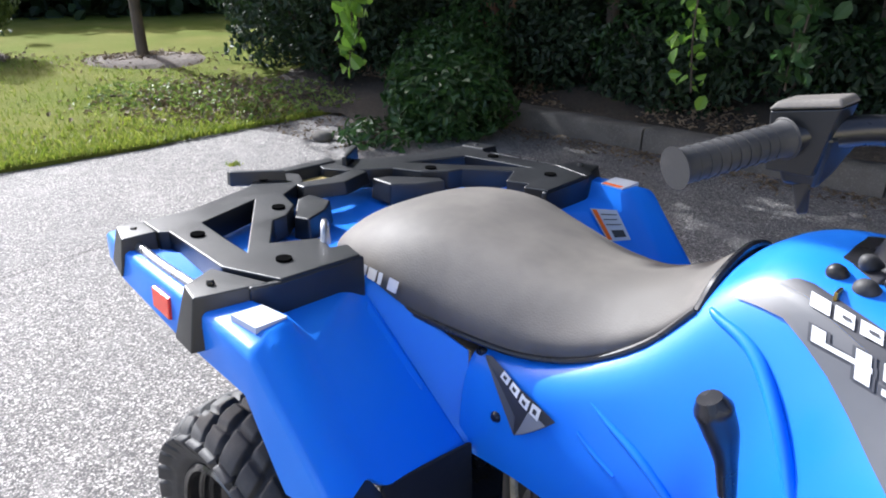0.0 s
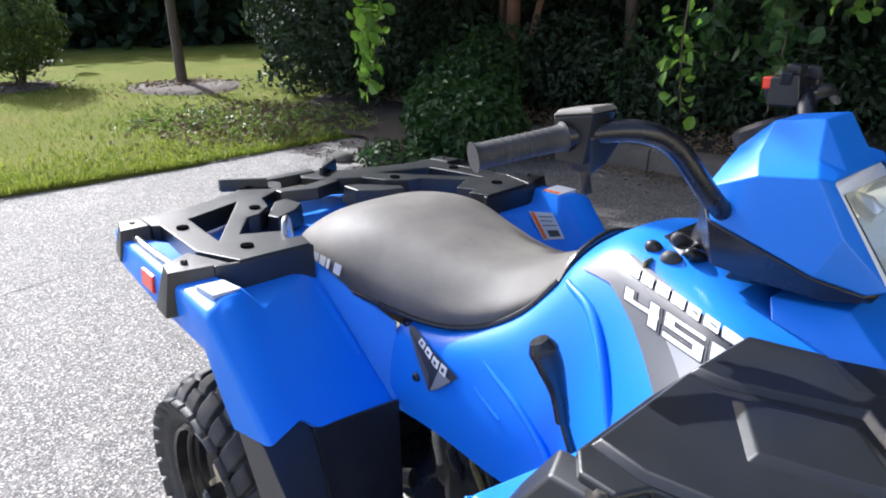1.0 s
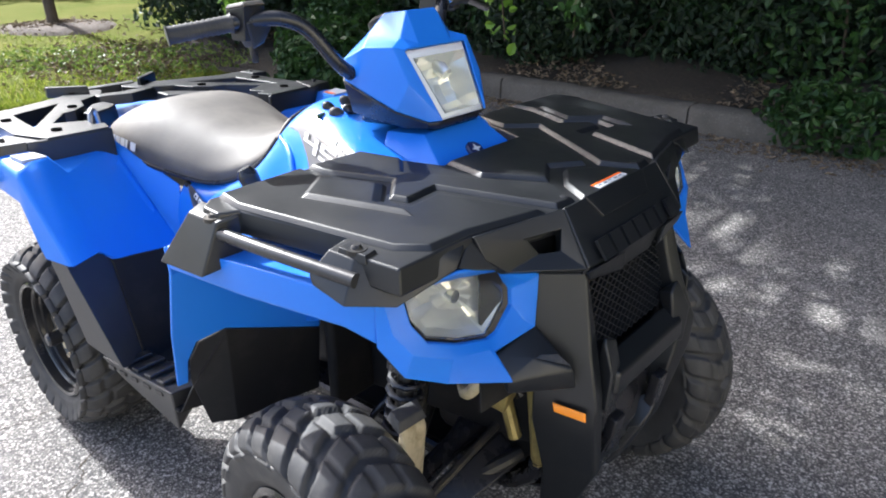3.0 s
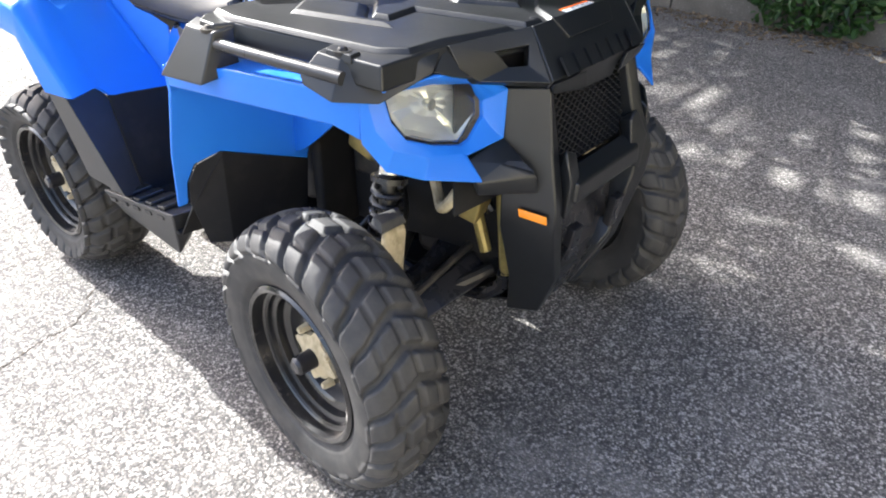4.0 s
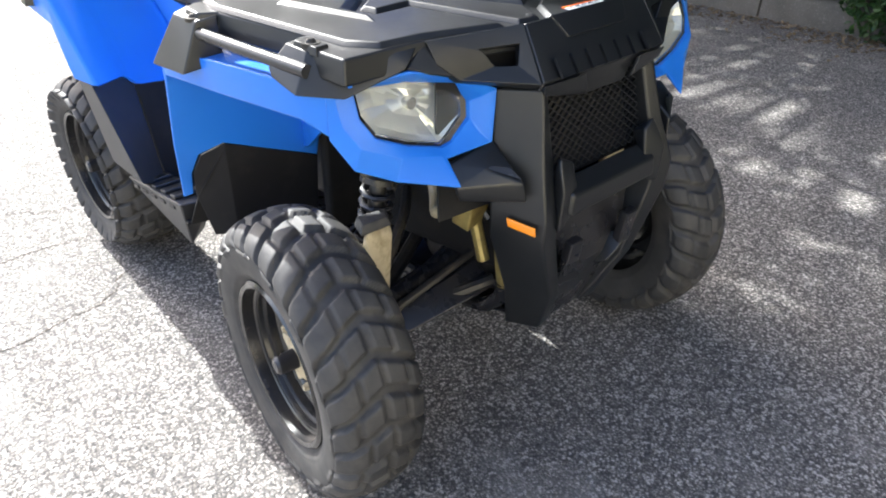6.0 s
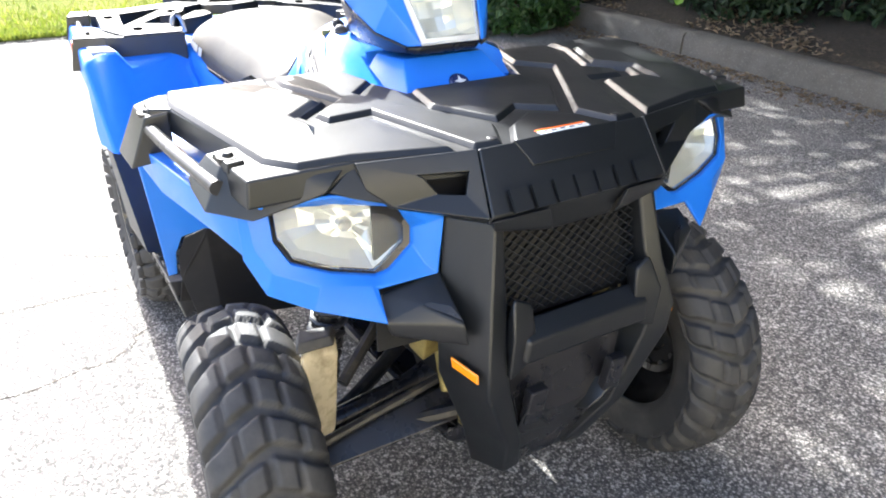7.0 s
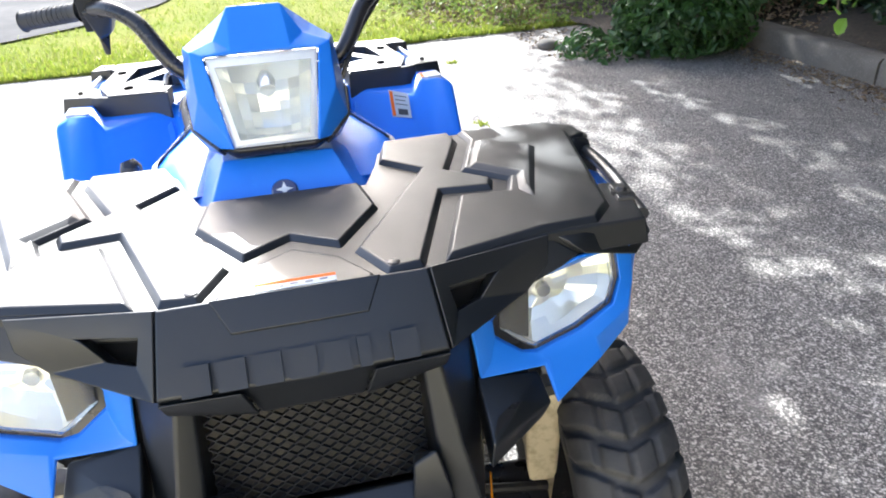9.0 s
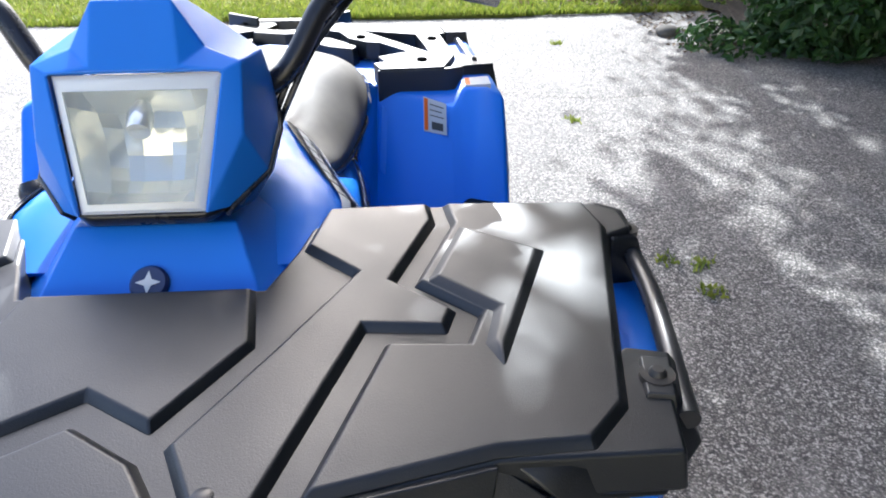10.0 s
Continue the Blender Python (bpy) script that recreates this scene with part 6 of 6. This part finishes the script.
# the grey lane that passes beyond the lawn
LANE = np.array([(-13.0, -0.6), (-8.5, -0.75), (-6.9, -1.2), (-6.0, -1.95), (-5.5, -2.6), (-4.9, -4.5), (-4.7, -12.0)])


def lane_edge(x):
    """How far the lane reaches towards +y at this x."""
    return float(np.interp(x, LANE[:, 0], LANE[:, 1]))


bm = bmesh.new()
rows_k = [[bm.verts.new((x, lane_edge(x) - w, lawn_height(x, lane_edge(x) - w) + 0.02)) for w in np.linspace(0, 4.5, 12)] for x in np.linspace(-13.0, -4.72, 40)]
for a, b in zip(rows_k, rows_k[1:]):
    for k in range(11):
        bm.faces.new((a[k], a[k + 1], b[k + 1], b[k]))
tagged(part("lane", bm, far_asphalt, smooth=60), "pale grey asphalt lane beyond the lawn", "lane", kind="structure")

TREE = (-7.95, 2.75)
mulch_ring(*TREE, 0.75, 1)
mulch_ring(-9.3, 1.0, 0.6, 2)
chip_rng = np.random.default_rng(17)
for cx, cy, r in ((*TREE, 0.82), (-9.3, 1.0, 0.66)):
    q = chip_rng.normal(size=(700, 2)) * r * 0.5
    pts = np.column_stack([q + (cx, cy), [lawn_height(cx + a, cy + b) + 0.055 * max(0, 1 - math.hypot(a, b) / r) + 0.012 for a, b in q]])
    tagged(new("wood_chip", leaf_cloud("wood_chip", pts, np.tile([0, 0, 2.0], (700, 1)), 0.055, leaf_dead, 18)), "loose pale wood chips on the mulch", "wood chips", kind="stuff")


def tree(name, label, base, height, radius, lean, bark_mat, leaf_mat, crowns, count, size, seed, forks=()):
    ob = empty(name, label, "tree", at=(*base, 0))
    z0 = lawn_height(*base) if base[0] < LAWN_X and base[1] < 3.5 else 0.1
    trunk = [(0, 0, z0 - 0.1), (lean[0] * 0.3, lean[1] * 0.3, z0 + height * 0.35), (lean[0] * 0.7, lean[1] * 0.7, z0 + height * 0.7), (lean[0], lean[1], z0 + height)]
    part("trunk", tube(trunk, [radius * 1.25, radius, radius * 0.8, radius * 0.5], 14, 6), bark_mat, ob)
    for f in forks:
        part("limb", tube(f, [radius * 0.7, radius * 0.5, radius * 0.3][:len(f)] if len(f) <= 3 else radius * 0.5, 10, 5), bark_mat, ob)
    pts, nrm = [], []
    for k, (c, r) in enumerate(crowns):
        part("limb", tube([(lean[0] * 0.8, lean[1] * 0.8, z0 + height * 0.75), ((lean[0] + c[0]) / 2, (lean[1] + c[1]) / 2, (z0 + height + c[2]) / 2 + 0.2), c], [radius * 0.45, radius * 0.3, radius * 0.12], 8, 4), bark_mat, ob)
        p, d = blob_points(int(count * r[0] * r[1]), c, r, seed + k, 0.9, 7.0)
        pts.append(p)
        nrm.append(d)
    part("crown", leaf_cloud("crown", np.vstack(pts), np.vstack(nrm) + np.array([0, 0, 0.5]), size, leaf_mat, seed), leaf_mat, ob)
    return ob


tree("lawn_tree", "slim young tree in a mulch ring on the lawn", TREE, 3.4, 0.058, (-0.45, 0.1), bark, leaf_box,
     [((-0.5, 0.4, 4.6), (1.3, 1.3, 0.9)), ((0.3, -0.4, 5.4), (1.2, 1.2, 0.9))], 700, 0.11, 71)
# the big overhanging tree in the bed: its unseen crown is placed to shade the driveway
rc = random.Random(5)
run = ce / se
crowns = []
BASE = (-4.7, 5.6)
# broad clumps over the kerb side, then flat leafy sprays with gaps between them over the driveway
# each clump is set back along the sun from a wanted spot of shade
while len(crowns) < 95:
    gx, gy, z = rc.uniform(-5.5, 5.5), rc.uniform(2.9, 6.0), rc.uniform(3.0, 5.6)
    crowns.append(((gx - z * run - BASE[0], gy - BASE[1], z), (rc.uniform(0.4, 0.8), rc.uniform(0.28, 0.55), rc.uniform(0.22, 0.45))))
while len(crowns) < 212:
    front = len(crowns) < 148
    flank = 148 <= len(crowns) < 162
    gx, gy, z = rc.uniform(1.7, 4.2) if front else rc.uniform(-4.6, 1.9), rc.uniform(-0.1, 2.3 if front else 3.2), rc.uniform(2.5, 4.4)
    if flank:
        gx, gy = rc.uniform(0.5, 1.9), rc.uniform(0.5, 1.5)
    rim = 0.1 if gx > 1.8 else 2.3 if gx < -2.5 else 1.45 if gx < -0.3 else 0.85 if gx < 1.0 else 0.55
    rx, ry, rz = rc.uniform(0.22, 0.6), rc.uniform(0.09, 0.24), rc.uniform(0.06, 0.16)
    if gy < rim or (gx > 1.6 and gy - ry < -0.2):
        continue
    # sprays are left out where lanes of light are wanted
    if not front and not flank and math.sin(gx * 1.7 + 2.2 * gy + 1.0) + math.sin(3.4 * gy - 0.9 * gx) > 0.7 and rc.random() < 0.85:
        continue
    crowns.append(((gx - z * run - BASE[0], gy - BASE[1], z), (rx, ry, rz)))
tree("overhanging_tree", "large reddish-barked tree overhanging the driveway", BASE, 3.6, 0.08, (0.2, -0.1), red_bark, leaf_ivy, crowns, 1500, 0.1, 81,
     forks=[[(0.12, 0.02, 0.1), (0.35, 0.1, 1.2), (0.75, 0.25, 2.6)], [(-0.2, 0.1, 0.1), (-0.35, 0.2, 1.2), (-0.5, 0.4, 2.8)]])


# hanging vine sprays over the kerb and the lawn corner
def vine(label, top, length, count, size, material, seed, sway=(0.0, 0.0)):
    ob = empty("hanging_vine", label, "vine", "hanging vines", top)
    rng = np.random.default_rng(seed)
    t = np.linspace(0, 1, 7)
    line = np.stack([sway[0] * t ** 2 + 0.02 * np.sin(t * 9 + seed), sway[1] * t ** 2 + 0.02 * np.cos(t * 7 + seed), -length * t], 1)
    part("stem", tube(line.tolist(), 0.005, 6, 4), bark, ob)
    k = rng.random(count) ** 0.8
    p = np.stack([np.interp(k, t, line[:, c]) for c in range(3)], 1) + rng.normal(size=(count, 3)) * np.array([0.055, 0.055, 0.03])
    part("foliage", leaf_cloud("foliage", p, rng.normal(size=(count, 3)) + np.array([-0.5, -0.5, 0.2]), size, material, seed, 0.75), material, ob)
    return ob


vine("sunlit lime green vine hanging over the lawn corner", (-3.2, 2.35, 2.6), 2.02, 110, 0.11, leaf_lime, 1)
vine("sunlit lime green vine hanging over the lawn corner", (-3.14, 2.42, 2.6), 1.8, 64, 0.105, leaf_lime, 2)
for k, (x, y, ln) in enumerate([(-0.60, 2.55, 1.9), (-0.50, 2.62, 1.6), (-0.18, 2.6, 1.85), (-0.10, 2.5, 1.7), (0.12, 2.75, 1.4)]):
    vine("green vine spray hanging over the kerb", (x, y, 2.6), ln, 130, 0.075, leaf_ivy if k % 4 else leaf_lime, 10 + k)

# tufts of grass along the lawn edge, dry leaves along the kerb, weeds in the cracks
rng = np.random.default_rng(4)


def blades(name, xy, z, height, material, seed, label, category):
    r = np.random.default_rng(seed)
    keep = xy[:, 1] > np.interp(xy[:, 0], LANE[:, 0], LANE[:, 1], right=-99)
    xy, z = xy[keep], z[keep]
    n = len(xy)
    a = r.uniform(0, 6.28, n)
    w = 0.004 + 0.004 * r.random(n)
    h = height * r.uniform(0.5, 1.4, n)
    side = np.stack([np.cos(a), np.sin(a), np.zeros(n)], 1) * w[:, None]
    lean = r.normal(size=(n, 3)) * np.array([1, 1, 0]) * h[:, None] * 0.45
    base = np.column_stack([xy, z])
    v = np.stack([base - side, base + side, base + lean * 0.4 + np.array([0, 0, 1]) * h[:, None] * 0.6 + side * 0.7, base + lean * 0.4 + np.array([0, 0, 1]) * h[:, None] * 0.6 - side * 0.7, base + lean + np.array([0, 0, 1]) * h[:, None]], 1).reshape(-1, 3)
    k = np.arange(n)[:, None] * 5
    me = bpy.data.meshes.new(name)
    me.from_pydata(v.tolist(), [], (k + [0, 1, 2, 3]).tolist() + (k + [3, 2, 4]).tolist())
    me.materials.append(material.m)
    return tagged(new(name, me), label, category, kind="stuff")


n = 16000
gx, gy = LAWN_X - 0.0 - rng.random(n) ** 2.6 * 4.5, rng.uniform(-6.5, 3.0, n)
blades("grass", np.column_stack([gx - 0.05 * np.maximum(0, gy - 1.2), gy]), np.array([lawn_height(a, b) for a, b in zip(gx, gy)]) - 0.012, 0.05, grass_blade, 5, "tufts of green grass on the sunlit lawn", "grass")
n = 9000
gx, gy = LAWN_X + 0.04 - rng.random(n) ** 2 * 0.9, rng.uniform(-6.5, 2.9, n)
blades("grass", np.column_stack([gx - 0.08 * np.maximum(0, gy - 1.2), gy]), np.array([lawn_height(a, b) for a, b in zip(gx, gy)]) - 0.012, 0.055, grass_blade, 6, "long unmown grass along the driveway edge", "grass")
for x, y, c in ((-0.244, 1.296, 40), (-0.059, 1.273, 45), (-0.283, 1.187, 30), (-3.355, 1.403, 50), (-1.73, 1.165, 30)):
    q = rng.normal(size=(c, 2)) * 0.022 + (x, y)
    blades("weed_tuft", q, np.full(c, -0.004), 0.026, grass_blade, int(x * 100) % 97, "small grass tuft growing from the asphalt", "weed")

n = 2600
lx, ly = rng.uniform(-4.2, 6.0, n), KERB_Y - 0.02 - np.abs(rng.normal(size=n)) * 0.16
lx2, ly2 = rng.uniform(-4.6, -3.0, 900), rng.uniform(2.2, 3.8, 900)
pts = np.column_stack([np.concatenate([lx, lx2]), np.concatenate([ly, ly2]), np.full(n + 900, 0.008)])
tagged(new("leaf_litter", leaf_cloud("leaf_litter", pts, np.tile([0, 0, 3.0], (len(pts), 1)), 0.035, leaf_dead, 8)), "dry brown leaf litter along the kerb", "leaf litter", kind="stuff")
n = 5000
pts = np.column_stack([rng.uniform(-6, 6, n), KERB_Y + 0.2 + rng.random(n) * 1.1, np.full(n, 0.185)])
tagged(new("leaf_litter", leaf_cloud("leaf_litter", pts, np.tile([0, 0, 2.0], (n, 1)), 0.045, leaf_dead, 9)), "dry brown leaf litter on the shaded bed", "leaf litter", kind="stuff")
n = 2400
lx, ly = -5.3 + rng.normal(size=n) * 0.55, 2.5 + rng.normal(size=n) * 0.5
keep = lx < LAWN_X - 0.15
lx, ly = lx[keep], ly[keep]
pts = np.column_stack([lx, ly, [lawn_height(a, b) + 0.012 for a, b in zip(lx, ly)]])
tagged(new("leaf_litter", leaf_cloud("leaf_litter", pts, np.tile([0, 0, 2.0], (len(pts), 1)), 0.06, leaf_dead, 12)), "dry brown leaf litter under weeds at the lawn corner", "leaf litter", kind="stuff")
# a stone at the lawn corner
bm = bmesh.new()
bmesh.ops.create_icosphere(bm, subdivisions=2, radius=0.09)
for v in bm.verts:
    v.co *= 1 + 0.2 * noise.noise(v.co * 12)
    v.co.z *= 0.55
bmesh.ops.translate(bm, verts=bm.verts, vec=(-3.55, 2.3, 0.03))
tagged(part("stone", bm, concrete, smooth=50), "small grey stone on the driveway edge", "stone")

# far woods that close the view: behind the lawn and beyond the driveway's far end
def far_woods(name, label, line, seed, count, size, material, height):
    r = np.random.default_rng(seed)
    u = r.random(count)
    a, b = np.array(line[0]), np.array(line[1])
    base = a[None] + (b - a)[None] * u[:, None]
    h = height * (0.75 + 0.25 * np.sin(u * 37 + seed) * np.sin(u * 91))
    p = np.column_stack([base + r.normal(size=(count, 2)) * 0.7, 0.1 + r.random(count) ** 0.9 * h])
    ob = new(name, leaf_cloud(name, p, r.normal(size=(count, 3)), size, material, seed, 0.8))
    return tagged(ob, label, "woods", kind="stuff")


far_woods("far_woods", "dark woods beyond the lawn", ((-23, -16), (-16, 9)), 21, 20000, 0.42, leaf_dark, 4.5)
# raised to 12 m, above the view, to block sky light and its reflections
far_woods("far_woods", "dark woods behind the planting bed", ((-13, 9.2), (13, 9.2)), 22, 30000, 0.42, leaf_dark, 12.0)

# unseen trees, added so that their crowns block sky light from above the wood
for k, (x, y) in enumerate(((-9.0, 7.4), (-6.6, 8.0), (-2.2, 7.2), (0.6, 7.9), (3.4, 7.0), (6.4, 7.8))):
    rw = random.Random(300 + k)
    tree("woodland_tree", "tall unseen tree added to block sky light over the wood", (x, y), 3.2, 0.12, (rw.uniform(-0.3, 0.3), rw.uniform(-0.3, 0.2)), bark, leaf_dark,
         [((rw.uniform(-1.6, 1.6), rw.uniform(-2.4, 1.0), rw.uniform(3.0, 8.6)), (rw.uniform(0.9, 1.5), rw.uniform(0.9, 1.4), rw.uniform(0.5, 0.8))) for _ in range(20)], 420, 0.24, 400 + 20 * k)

# a second, lower row, also unseen, added to roof the bed against sky light
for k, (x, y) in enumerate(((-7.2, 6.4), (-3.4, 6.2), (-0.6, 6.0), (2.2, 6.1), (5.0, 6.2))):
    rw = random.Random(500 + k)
    tree("understorey_tree", "low unseen tree added to keep sky light off the bed", (x, y), 2.4, 0.07, (rw.uniform(-0.2, 0.2), rw.uniform(-0.4, 0.0)), bark, leaf_dark,
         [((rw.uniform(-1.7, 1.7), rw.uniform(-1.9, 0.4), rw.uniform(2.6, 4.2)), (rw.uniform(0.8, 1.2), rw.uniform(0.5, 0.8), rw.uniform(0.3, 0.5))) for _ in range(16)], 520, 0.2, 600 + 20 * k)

# unseen tall trees by the kerb, added to dim the sky over this side of the driveway
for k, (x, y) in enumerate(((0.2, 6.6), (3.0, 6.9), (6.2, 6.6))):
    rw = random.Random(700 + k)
    tree("roadside_tree", "tall unseen tree added to dim the sky over the kerb side", (x, y), 4.2, 0.13, (rw.uniform(-0.2, 0.2), -0.4), bark, leaf_dark,
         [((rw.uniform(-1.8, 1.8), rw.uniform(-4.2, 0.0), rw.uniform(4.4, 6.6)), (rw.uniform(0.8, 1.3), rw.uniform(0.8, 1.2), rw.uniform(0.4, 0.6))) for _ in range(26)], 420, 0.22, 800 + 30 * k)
# unseen wall, added to bounce warm sunlight onto the machine's front
bm = box((0.25, 26, 5.0), (10.2, -3.0, 2.5))
tagged(part("wall_east", bm, plaster), "unseen plain pale wall added to bounce sunlight onto the machine's front", "wall", kind="structure")

# cracks in the asphalt, as thin sunken dark lines
def crack(points, width, seed):
    r = random.Random(seed)
    line = smooth_line([(x, y, 0) for x, y in points], 9)
    bm = bmesh.new()
    prev = None
    for i, p in enumerate(line):
        q = line[min(i + 1, len(line) - 1)] - line[max(i - 1, 0)]
        side = Vector((-q[1], q[0], 0)).normalized() * width * r.uniform(0.3, 1.0)
        c = Vector((p[0] + r.uniform(-0.006, 0.006), p[1] + r.uniform(-0.006, 0.006), 0.0012))
        cur = (bm.verts.new(c - side), bm.verts.new(c + side))
        if prev:
            bm.faces.new((prev[0], prev[1], cur[1], cur[0]))
        prev = cur
    tagged(part("asphalt_crack", bm, soil), "narrow dark crack in the asphalt", "crack", "asphalt cracks", "structure")


crack([(0.48, -1.15), (0.44, -0.95), (0.43, -0.83), (0.405, -0.74), (0.41, -0.685), (0.365, -0.588), (0.29, -0.54), (0.25, -0.3)], 0.0028, 1)
crack([(-0.03, -1.3), (-0.02, -0.9), (-0.026, -0.70), (-0.01, -0.6), (0.0, -0.53), (0.06, -0.3)], 0.0022, 2)
crack([(-0.45, -1.2), (-0.33, -0.68), (-0.27, -0.6), (-0.2, -0.2)], 0.0018, 3)
crack([(-2.6, -2.5), (-2.2, -1.2), (-2.4, 0.2), (-2.1, 1.4), (-2.3, 2.6)], 0.004, 4)
